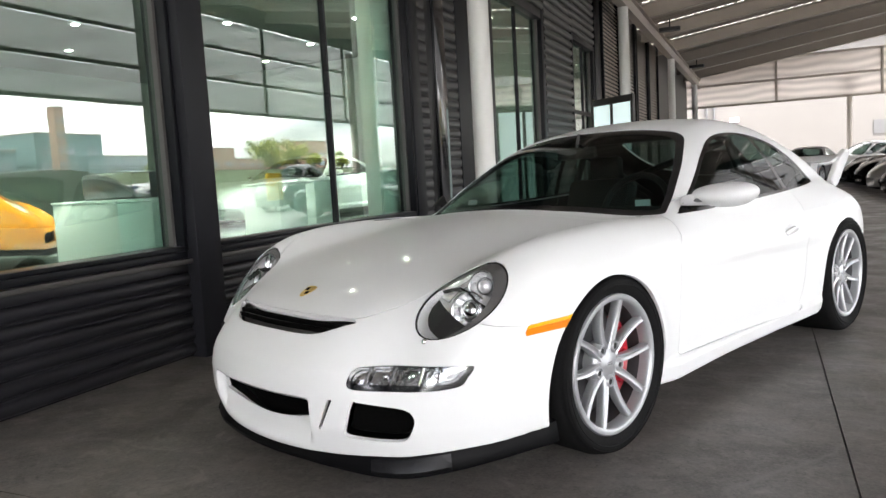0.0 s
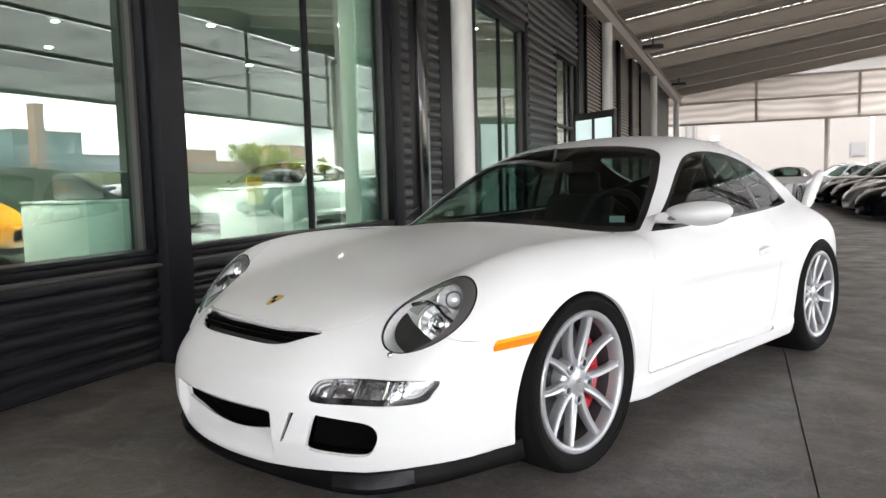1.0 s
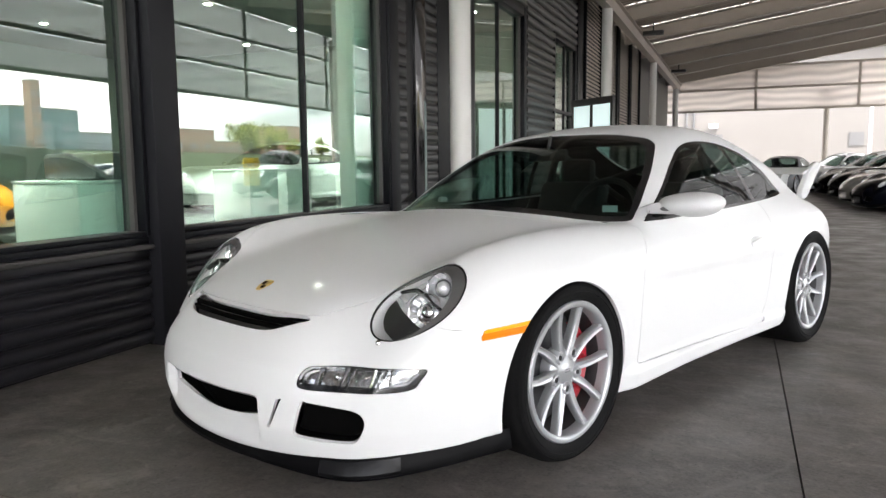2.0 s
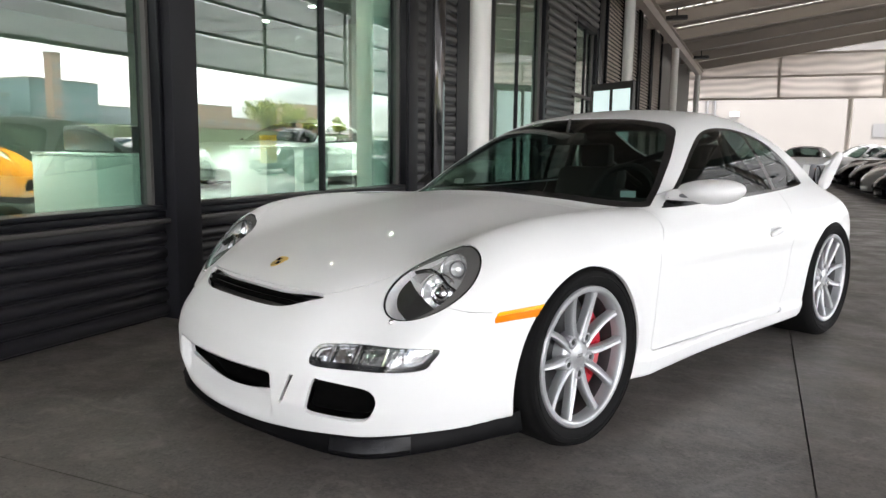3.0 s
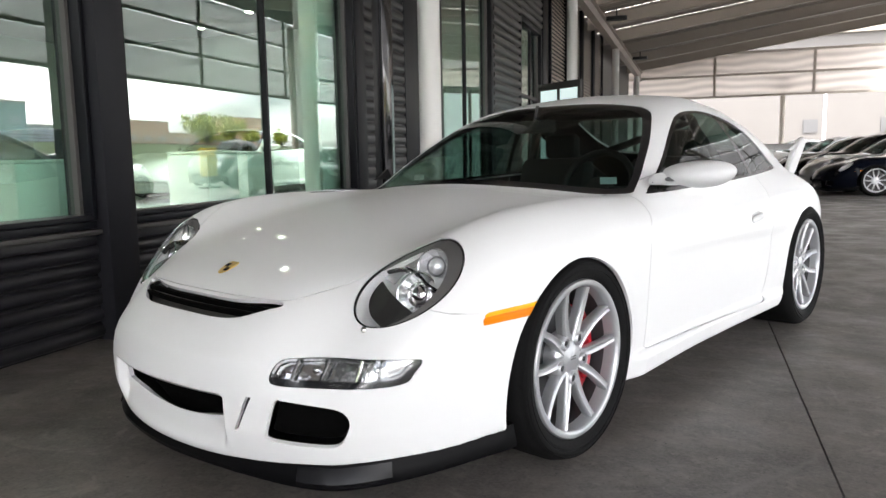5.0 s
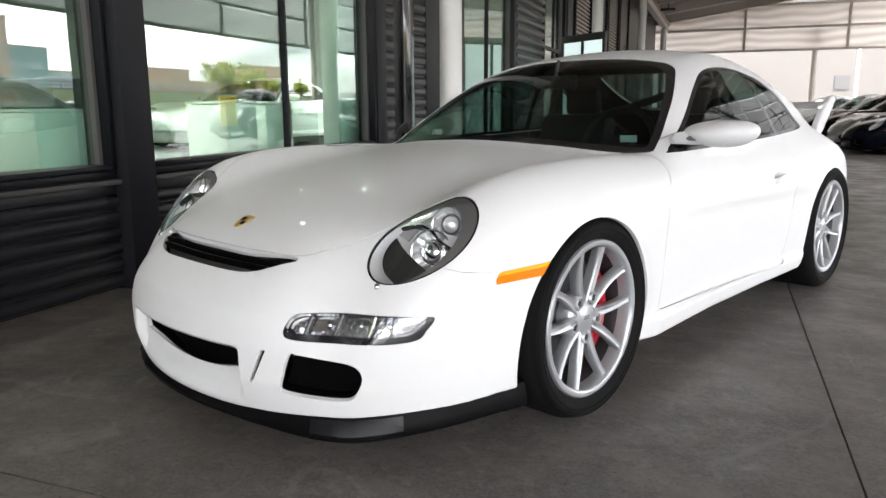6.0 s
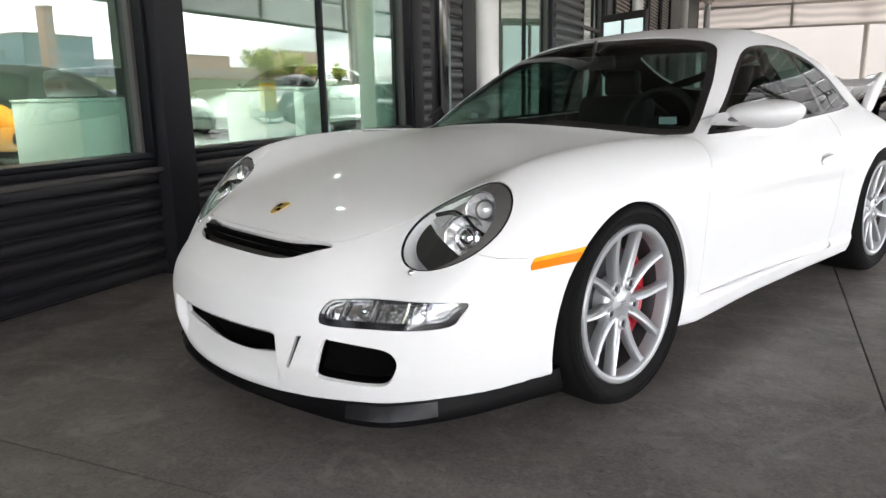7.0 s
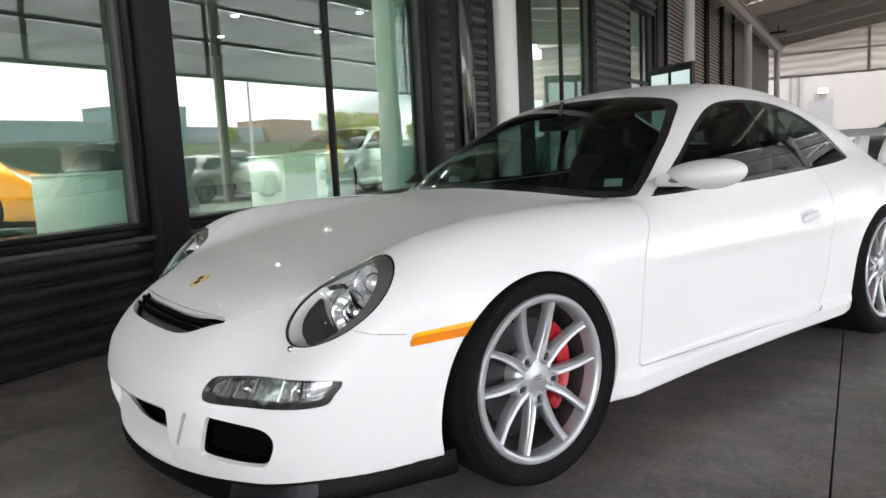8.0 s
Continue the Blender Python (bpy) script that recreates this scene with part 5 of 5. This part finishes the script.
def front_details(car, pv, cut, paint, fine):
    nrm, up, sd = Vector(HL_N), Vector(HL_UP), Vector(HL_S)
    c0 = Vector(HL_C)
    for s in (1, -1):
        fx = Matrix.Diagonal((s, 1, 1, 1))
        frame_m = Matrix.Translation(c0) @ Matrix((sd, up, nrm)).transposed().to_4x4()
        full = fx @ frame_m
        # bowl behind the lens
        bm = bmesh.new()
        rings = []
        for sc, dep in ((0.995, 0.012), (0.97, -0.03), (0.90, -0.06), (0.55, -0.085), (0.001, -0.09)):
            row = []
            for i in range(40):
                a = 2 * math.pi * i / 40
                ya = 0.176 * sc * math.sin(a)
                xa = (0.122 + 0.05 * ya) * sc * math.cos(a)
                q = c0 + sd * xa + up * ya
                qn = np.array([q], float)
                d = float(shell_value(qn)[0])
                row.append(bm.verts.new(fx @ (q + nrm * (dep - 0.022 - d * 0.9))))
            rings.append(row)
        for r0, r1 in zip(rings, rings[1:]):
            for i in range(40):
                bm.faces.new((r0[i], r0[(i + 1) % 40], r1[(i + 1) % 40], r1[i]))
        hl = part("headlight", bm, M_BOWL, car, "oval headlight with chrome reflectors behind a clear lens", smooth="all")
        if fine:
            # dark ring round the lens, then the clear cover
            def ring_split(sc, sh):
                return split(pv, cut["headlight"], lamp_oval(sc, sh))
            v2, inner, ringf = ring_split(0.968, 0.0)
            skin("seal", v2, ringf, M_GLOSSBLACK, hl, lift=-0.003, rim=0.006, only=s)
            v3, inner2, ring2 = split(v2, inner, lamp_oval(0.885, -0.027, -0.008))
            skin("bezel", v3, ring2, M_BEZEL, hl, "grey lamp bezel", lift=-0.006, rim=0.006, only=s)
            skin("lens", pv, cut["headlight"], M_LENS, hl, "clear lamp lens", lift=0.001, rim=0, only=s).visible_shadow = False
            lamp_inside(hl, full, fx)
            # washer cap below the lamp
            q = np.array([(0.624, -0.652, 0.51)])
            n0 = shell_normal(q)[0]
            q = q - n0 * shell_value(q)[:, None]
            bm = bmesh.new()
            bmesh.ops.create_uvsphere(bm, u_segments=16, v_segments=8, radius=0.010, matrix=fx @ Matrix.Translation(q[0]))
            part("washer_cap", bm, M_CHROME, car, "small bright washer nozzle", smooth="all")
            # bumper lamp
            lb = skin("bumper_lamp", pv, cut["lamp"], M_LENS, car, "clear bumper lamp with chrome reflector", lift=0.002, rim=0, only=s)
            lb.visible_shadow = False
            skin("lamp_housing", pv, cut["lamp"], M_LAMPHOUSE, lb, "chrome reflector", lift=-0.030, rim=0, only=s)
            v4, _, lring = split(pv, cut["lamp"], region(BUMPER_LAMP * [0.95, 0.70] + [0.0266, 0.1278], [0, 2], lambda p: p[:, 1] < -0.3))
            skin("lamp_bezel", v4, lring, M_GLOSSBLACK, lb, "black lamp surround", lift=-0.002, rim=0.02, only=s)
            for xx, zz in ((0.545, 0.408), (0.695, 0.413)):
                bm = bmesh.new()
                q = np.array([(xx, -0.8, zz)])
                for _ in range(40):
                    q[0, 1] += shell_value(q)[0] * 0.6
                n0 = Vector(shell_normal(q)[0])
                bmesh.ops.create_uvsphere(bm, u_segments=16, v_segments=8, radius=0.011, matrix=fx @ Matrix.Translation(Vector(q[0]) - n0 * 0.020))
                part("bulb", bm, M_CHROME, lb, "small chrome-capped bulb", smooth="all")
            for xx, rr in ((0.500, 0.0045), (0.566, 0.0045), (0.652, 0.0050), (0.700, 0.0030)):
                bm = bmesh.new()
                ends = []
                for zz in (0.374, 0.436):
                    q = np.array([(xx, -0.8, zz)])
                    for _ in range(40):
                        q[0, 1] += shell_value(q)[0] * 0.6
                    ends.append(fx @ (Vector(q[0]) - Vector(shell_normal(q)[0]) * 0.008))
                tube(bm, ends[0], ends[1], rr, rr, 8)
                part("lamp_divider", bm, M_CHROME if rr > 0.0048 else M_GLOSSBLACK, lb, smooth=True)
            skin("duct_mesh", pv, cut["duct"], M_MESH, car, "black air duct mesh", lift=-0.045, rim=0, only=s)
        else:
            skin("lens", pv, cut["headlight"], M_LENS, hl, lift=0.001, rim=0, only=s)
            skin("duct_mesh", pv, cut["duct"], M_MESH, car, lift=-0.03, rim=0, only=s)
    if not fine:
        return
    for s in (1, -1):
        skin("bumper_slit", pv, cut["slit"], M_MESH, car, lift=-0.02, rim=0, only=s)
    skin("centre_intake", pv, cut["grin"], M_MESH, car, "black centre air intake", lift=-0.05, rim=0)
    skin("vent_slot", pv, cut["slot"], M_BLACK, car, "black vent slot ahead of the lid", lift=-0.030, rim=0)
    # slats in the vent slot
    for dy, dz in ((-0.772, 0.535), (-0.792, 0.52)):
        bm = bmesh.new()
        rows = []
        for i in range(33):
            x = -0.34 + 0.68 * i / 32
            y = dy + 0.20 * x * x
            q = np.array([(x, y, dz)])
            for _ in range(10):
                q[0, 2] -= shell_value(q)[0] * 0.8
            z = q[0, 2] - 0.008
            rows.append([bm.verts.new((x, y + a, z + b)) for a, b in ((-0.004, 0.0), (0.004, 0.003), (0.006, -0.012), (-0.002, -0.015))])
        for r0, r1 in zip(rows, rows[1:]):
            for j in range(4):
                bm.faces.new((r0[j], r0[(j + 1) % 4], r1[(j + 1) % 4], r1[j]))
        part("vent_slat", bm, M_MESH, car, smooth=True)
    # plain badge on the lid
    q = np.array([(0.0, -0.66, 0.62)])
    for _ in range(10):
        q = q - shell_normal(q) * shell_value(q)[:, None] * 0.8
    n0 = Vector(shell_normal(q)[0])
    bm = bmesh.new()
    prism(bm, [(x, y) for x, y in smooth_loop([(-0.024, 0.030), (0, 0.034), (0.024, 0.030), (0.024, 0.0), (0.014, -0.026), (0, -0.034), (-0.014, -0.026), (-0.024, 0.0)], 3).tolist()], 2, 0.0, 0.003)
    bmesh.ops.transform(bm, matrix=Matrix.Translation(q[0]) @ n0.to_track_quat("Z", "Y").to_matrix().to_4x4(), verts=bm.verts[:])
    badge = part("badge", bm, M_GOLD, car, "small gold shield badge")
    bm = bmesh.new()
    for bx, by in ((-0.011, 0.012), (0.011, -0.010)):
        box(bm, bx - 0.009, bx + 0.009, by - 0.009, by + 0.009, 0.003, 0.0042)
    bmesh.ops.transform(bm, matrix=Matrix.Translation(q[0]) @ n0.to_track_quat("Z", "Y").to_matrix().to_4x4(), verts=bm.verts[:])
    part("badge_field", bm, M_GLOSSBLACK, badge)
    # paper sticker inside the windscreen
    q = np.array([(0.60, 0.677, 0.853)])
    for _ in range(12):
        q = q - shell_normal(q) * shell_value(q)[:, None] * 0.8
    n0 = Vector(shell_normal(q)[0])
    bm = bmesh.new()
    box(bm, -0.032, 0.032, -0.022, 0.022, -0.012, -0.011)
    bmesh.ops.transform(bm, matrix=Matrix.Translation(q[0]) @ n0.to_track_quat("Z", "Y").to_matrix().to_4x4(), verts=bm.verts[:])
    part("windscreen_sticker", bm, M_STICKER, car, "small pale sticker inside the windscreen")


def lamp_sheet(name, hl, fx, rows, dep, thick, material, label=""):
    """A thin curved sheet inside the lamp, following its lens at the given depth; rows of points in the lamp's axes."""
    bm = bmesh.new()
    layers = []
    for extra in (0.0, -thick):
        grid = []
        for row in rows:
            line = []
            for x, y in row:
                q = HL_C + HL_S * x + HL_UP * y
                q = q + HL_N * (dep + extra - 0.9 * shell_value(q[None, :])[0])
                line.append(bm.verts.new(fx @ Vector(q)))
            grid.append(line)
        layers.append(grid)
    front, back = layers
    nr, nc = len(rows), len(rows[0])
    for a in range(nr - 1):
        for b in range(nc - 1):
            bm.faces.new((front[a][b], front[a][b + 1], front[a + 1][b + 1], front[a + 1][b]))
            bm.faces.new((back[a][b], back[a + 1][b], back[a + 1][b + 1], back[a][b + 1]))
    for a in range(nr - 1):
        for b in (0, nc - 1):
            bm.faces.new((front[a][b], front[a + 1][b], back[a + 1][b], back[a][b]))
    for b in range(nc - 1):
        for a in (0, nr - 1):
            bm.faces.new((front[a][b], front[a][b + 1], back[a][b + 1], back[a][b]))
    return part(name, bm, material, hl, label, smooth=True)


def lamp_inside(hl, m, fx):
    """Forward-facing reflector cups, dark shroud and dividers, in the lamp's own axes (y up the oval, z outwards)."""
    ahead = (fx.to_3x3() @ Vector((0.30, -1.0, 0.22))).to_track_quat("Z", "Y").to_matrix().to_4x4()
    for (x, y, z, r, flutes) in ((-0.012, 0.083, -0.030, 0.047, 10), (0.022, -0.006, -0.040, 0.060, 14)):
        place = Matrix.Translation(m @ Vector((x, y, z))) @ ahead
        bm = bmesh.new()
        rings = []
        n = flutes * 2
        for k, (rr, zz) in enumerate(((1.0, 0.0), (0.96, -0.006), (0.80, -0.022), (0.52, -0.036), (0.22, -0.042), (0.01, -0.042))):
            rings.append([bm.verts.new(place @ Vector((r * rr * math.cos(2 * math.pi * i / n), r * rr * math.sin(2 * math.pi * i / n), zz - (0.006 if i % 2 and 0 < k < 5 else 0.0)))) for i in range(n)])
        for r0, r1 in zip(rings, rings[1:]):
            for i in range(n):
                bm.faces.new((r0[i], r0[(i + 1) % n], r1[(i + 1) % n], r1[i]))
        cup = part("reflector", bm, M_LAMPSILVER, hl, "fluted chrome reflector cup")
        bm = bmesh.new()
        lathe(bm, [(r * 0.97, -0.003), (r * 1.02, 0.003), (r * 1.06, -0.003)], 40, place @ pose(0, 0, 0, 0, -90, 0))
        part("rim", bm, M_CHROME, cup, smooth="all")
        bm = bmesh.new()
        bmesh.ops.create_uvsphere(bm, u_segments=24, v_segments=12, radius=1.0, matrix=place @ Matrix.Translation((0, 0, -0.022)) @ Matrix.Diagonal((r * 0.50, r * 0.50, 0.020, 1)))
        part("projector_lens" if y > 0 else "bulb_shield", bm, M_REFLECTOR if y > 0 else M_CHROME, cup, smooth="all")
        bm = bmesh.new()
        lathe(bm, [(r * 0.52, -0.002), (r * 0.57, 0.004), (r * 0.63, -0.004)], 32, place @ Matrix.Translation((0, 0, -0.018)) @ pose(0, 0, 0, 0, -90, 0))
        part("lens_ring", bm, M_DARKGREY if y > 0 else M_CHROME, cup, smooth="all")
    # dark shroud over the lower part of the lamp
    rows = []
    for i in range(13):
        y = -0.046 - 0.092 * i / 12
        w = 0.104 * math.sqrt(max(0.01, 1.0 - ((y + 0.022) / 0.118) ** 2))
        rows.append([(0.012 + w * u, y - 0.010 * (1 - u * u) * (1 - i / 12)) for u in [k / 8 - 1 for k in range(17)]])
    lamp_sheet("shroud", hl, fx, rows, -0.024, 0.014, M_BLACK, "dark lower lamp shroud")
    # bright webs beside the cups and the dark divider between them
    for quad in (((-0.106, -0.034), (-0.050, -0.030), (-0.066, 0.020), (-0.112, -0.006)),
                 ((-0.104, 0.020), (-0.058, 0.032), (-0.052, 0.100), (-0.090, 0.075)),
                 ((0.040, 0.030), (0.092, 0.034), (0.080, 0.086), (0.036, 0.060))):
        a, b, c, d = [Vector(p) for p in quad]
        rows = [[tuple(a.lerp(d, i / 5).lerp(b.lerp(c, i / 5), k / 5)) for k in range(6)] for i in range(6)]
        lamp_sheet("chrome_web", hl, fx, rows, -0.030, 0.004, M_REFLECTOR)
    line = [(-0.112, -0.014), (-0.086, 0.012), (-0.056, 0.027), (0.0, 0.033), (0.050, 0.028), (0.094, 0.036)]
    rows = [[(x, y - 0.004), (x, y + 0.004)] for x, y in line]
    lamp_sheet("divider", hl, fx, rows, -0.016, 0.020, M_GLOSSBLACK)


build_car("sports_car", I4.copy(), M_WHITE, "white two-door sports coupe with a fixed rear wing, parked on concrete")

# ---- lot, parked cars and distance ----
def far_car(x, y, turn, paint, label, group="parked cars under the canopy", z=0.0, tall=1.0):
    return build_car("parked_car", B @ pose(x, y, z, 0, 0, turn) @ Matrix.Diagonal((1, 1, tall, 1)), paint, label, group, fine=False, wing=False)


far_car(4.57, 15.64, -82, M_NAVY, "near-black sports coupe parked under the canopy", tall=1.02)
far_car(4.6, 18.2, -82, M_SILVERP, "silver saloon parked in the row", tall=1.08)
far_car(4.6, 20.9, -80, M_BLACKP, "black saloon parked between others in the row", tall=1.14)
far_car(4.5, 23.6, -80, M_BLACKP, "black car near the end of the row", tall=1.12)
far_car(4.4, 26.4, -78, M_WHITE, "white car near the end of the row", tall=1.16)
far_car(3.8, 29.1, -60, M_WHITE, "white car at the end of the row", tall=1.16)
far_car(2.3, 25.4, -20, M_DARKGREY, "dark grey car facing the lane at the end of the row", tall=1.06)
far_car(-5.47, 1.30, 150, M_ORANGEP, "orange sports car standing in the showroom", "cars in the showroom", IF, tall=0.92)
far_car(-5.9, 6.4, 0, M_WHITE, "white sports car standing in the showroom", "cars in the showroom", IF, tall=0.86)
far_car(9.95, 13.3, 180, M_WHITE, "white car parked at the edge of the open lot", "cars in the open lot")
far_car(13.4, 9.0, -75, M_BLACKP, "black car parked in the open lot", "cars in the open lot", tall=1.15)
far_car(14.4, 18.2, -75, M_SILVERP, "silver car parked in the open lot", "cars in the open lot", tall=1.2)
far_car(13.6, 22.5, 2, M_DARKGREY, "dark grey van parked in the open lot", "cars in the open lot", tall=1.5)

# white-plastered building beyond the far end, with a grey door and a wall lamp
hall = empty("building", B @ Matrix.Translation((0, 44, -0.02)), "pale grey plastered building beyond the canopy", "building")
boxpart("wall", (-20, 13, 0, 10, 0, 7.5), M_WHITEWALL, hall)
boxpart("roof", (-20.2, 13.2, -0.3, 10.2, 7.5, 7.8), M_ROOFSTEEL, hall)
d = boxpart("door", (-0.95, 0.25, -0.06, 0.0, 0, 2.85), M_GREYDOOR, hall, "grey steel door")
boxpart("door_lamp", (-0.50, 0.0, -0.22, -0.06, 3.22, 3.5), M_PLINTH, hall)
for xx in (6.9, 10.8):
    boxpart("window", (xx, xx + 0.75, -0.05, 0.0, 2.05, 2.8), M_GREYDOOR, hall, "grey louvred vent")
for xx in (-1.78, -1.36):
    bm = bmesh.new()
    tube(bm, (xx, -0.08, 0.0), (xx, -0.08, 6.4), 0.07, 0.07, 12)
    part("downpipe", bm, M_GREYDOOR, hall, smooth=True)


def lamp_post(x, y, h, turn=0):
    bm = bmesh.new()
    tube(bm, (0, 0, 0), (0, 0, h), 0.09, 0.06)
    p = tagged(part("lamp_post", bm, M_COLUMN, smooth=True, m=B @ pose(x, y, -0.02, 0, 0, turn)), "tall pale parking-lot lamp post with two heads", "lamp post", "lot lamps")
    for s in (-1, 1):
        bm = bmesh.new()
        prism(bm, [(s * 0.1, 0), (s * 0.9, 0.0), (s * 0.95, 0.08), (s * 0.1, 0.12)], 1, -0.16, 0.16)
        bmesh.ops.translate(bm, vec=(0, 0, h), verts=bm.verts[:])
        part("lamp_head", bm, M_COLUMN, p)
    return p


lamp_post(7.1, 38.0, 5.7)
lamp_post(24, 6, 7.5, 30)
lamp_post(22, 26, 7.5, 20)
lamp_post(30, -8, 7.5)

# lawn strip, fence and trees opposite the facade
bm = bmesh.new()
prism(bm, [(31.8, -0.03), (32.2, 0.12), (37.5, 2.2), (39.5, 2.65), (80.0, 2.8), (80.0, -0.03)], 1, -120, 200)
tagged(part("lawn", bm, M_GRASS, m=B.copy()), "green grass bank beyond the lot", "lawn", kind="structure")
fence = empty("fence", B @ Matrix.Translation((39.4, -30, 2.55)), "dark metal fence along the top of the grass bank", "fence")
for i in range(46):
    boxpart("fence_post", (-0.03, 0.03, i * 2.5 - 0.03, i * 2.5 + 0.03, 0, 0.62), M_FRAME, fence)
for z in (0.10, 0.34, 0.58):
    boxpart("fence_rail", (-0.02, 0.02, 0, 112.5, z - 0.025, z + 0.025), M_FRAME, fence)


def tree(x, y, h, seed):
    rnd = random.Random(seed)
    t = empty("tree", B @ Matrix.Translation((x, y, 2.6)), "leafy green broadleaf tree beyond the lot", "tree", "trees beyond the lot")
    bm = bmesh.new()
    tube(bm, (0, 0, 0), (0.1, 0, h * 0.5), 0.12, 0.06, 10)
    tips = []
    for i in range(14):
        a, e = rnd.uniform(0, 6.28), rnd.uniform(0.25, 1.3)
        b = Vector((0.05, 0, h * rnd.uniform(0.10, 0.45)))
        tip = b + Vector((math.cos(a) * math.cos(e), math.sin(a) * math.cos(e), math.sin(e))) * h * rnd.uniform(0.20, 0.42)
        tube(bm, b, tip, 0.06, 0.02, 6)
        tips.append(tip)
    part("trunk", bm, M_BARK, t)
    bm = bmesh.new()
    for tip in tips * 3:
        for _ in range(26):
            c = tip + Vector((rnd.gauss(0, 1), rnd.gauss(0, 1), rnd.gauss(0, 0.8))) * h * 0.085
            s = rnd.uniform(0.10, 0.2)
            q = Euler((rnd.uniform(0, 3), rnd.uniform(0, 3), rnd.uniform(0, 6))).to_matrix()
            bm.faces.new([bm.verts.new(c + q @ Vector(p) * s) for p in ((-1, 0, 0), (0, -0.6, 0.1), (1, 0, 0), (0, 0.6, 0.1))])
    part("crown", bm, M_LEAF, t)
    return t


for i, (x, y, h) in enumerate(((40, 57.4, 4.6), (40.5, 62.6, 3.5), (41.5, 59.8, 3.0), (41, 66.5, 2.2), (41, 20, 2.6), (42, 74, 2.6), (43, 8, 2.8), (42, 44, 1.6))):
    tree(x, y, h, 40 + i)


def far_block(x, y, w, d, h, material, label):
    b = empty("far_building", B @ Matrix.Translation((x, y, -0.02)), label, "building", "far buildings")
    boxpart("wall", (0, d, 0, w, 0, h), material, b)
    boxpart("roof", (-0.2, d + 0.2, -0.2, w + 0.2, h, h + 0.4), M_ROOFSTEEL, b)
    n = max(2, int(w / 5))
    for fl in range(max(1, int(h / 3.4))):
        for i in range(n):
            boxpart("window", (-0.08, 0.0, (i + 0.25) * w / n, (i + 0.75) * w / n, 1.0 + fl * 3.4, 2.6 + fl * 3.4), M_FARGREY, b)


far_block(150, 166, 19, 14, 13.4, M_BRICK, "red-brick building in the distance")
far_block(150, 225, 14, 14, 16.8, M_BRICK, "tall red-brick building in the distance")
far_block(158, 186, 60, 20, 10.6, M_BRICK, "long low red-brick building in the distance")
far_block(150, 115, 19, 16, 16.2, M_TEAL, "teal-grey industrial hall in the distance")
far_block(152, 135, 30, 16, 11.0, M_FARGREY, "low grey hall in the distance")
far_block(143, 115.5, 2.4, 2.4, 21.5, M_BRICK, "slim brick chimney tower in the distance")
far_block(150, 60, 50, 20, 12, M_TEAL, "long teal-grey shed in the distance")
far_block(180, -30, 60, 20, 11, M_FARGREY, "far grey hall on the horizon")
tagged(boxpart("backdrop_hill", (320, 360, -400, 800, -1, 9), M_HILL, m=B.copy()), "low hazy ridge on the horizon", "hill", kind="structure")

# plinth by the window with a dark tray on it
pl = empty("display_plinth", B @ pose(-2.2, 0.315, IF, 0, 0, -13.7), "white laminate display plinth behind the glass", "plinth")
boxpart("plinth_body", (-0.82, 0.0, 0.0, 0.62, 0, 0.54), M_PLINTH, pl, bev=0.008)
boxpart("plinth_top", (-0.825, 0.005, -0.005, 0.625, 0.542, 0.56), M_PLINTH, pl, bev=0.004)
for yy, ln in ((2.46, 0.42), (3.02, 0.42)):
    pl = empty("display_plinth", B @ Matrix.Translation((-2.62, yy, IF)), "white laminate display plinth behind the glass", "plinth", "plinths behind the wide window")
    boxpart("plinth_body", (-0.40, 0.0, 0.0, ln, 0, 0.60), M_PLINTH, pl, bev=0.008)
    boxpart("plinth_top", (-0.405, 0.005, -0.005, ln + 0.005, 0.602, 0.62), M_PLINTH, pl, bev=0.004)
# yellow sign stand out in the lot
sg = empty("sign_stand", B @ pose(12.0, 20.1, -0.006, 0, 0, 20), "small yellow sign standing in the lot", "sign")
boxpart("board", (-0.03, 0.03, -0.35, 0.35, 0.45, 1.5), M_YELLOW, sg, bev=0.01)
boxpart("foot", (-0.25, 0.25, -0.3, 0.3, 0.0, 0.06), M_BLACK, sg)
boxpart("stem", (-0.025, 0.025, -0.025, 0.025, 0.06, 0.45), M_BLACK, sg)
tr = tagged(boxpart("display_tray", (-0.74, -0.10, 0.16, 0.60, 0.0, 0.17), M_DARKGREY, bev=0.03, m=B @ pose(-2.2, 0.315, IF + 0.562, 0, 0, -13.7)), "dark grey display case on the plinth", "display case")

# floor slabs, with sawn joints between them
for i in range(-1, 3):
    for j in range(-10, 8):
        x0, x1 = max(-2.29, 1.545 + (i - 1) * 4.4), min(9.29, 1.545 + i * 4.4)
        y0, y1 = max(-44.99, -1.255 + j * 4.6), min(33.99, -1.255 + (j + 1) * 4.6)
        if x1 - x0 < 0.1 or y1 - y0 < 0.1:
            continue
        boxpart("slab", (x0 + 0.003, x1 - 0.003, y0 + 0.003, y1 - 0.003, -0.009, 0.010), M_CONCRETE, floor)
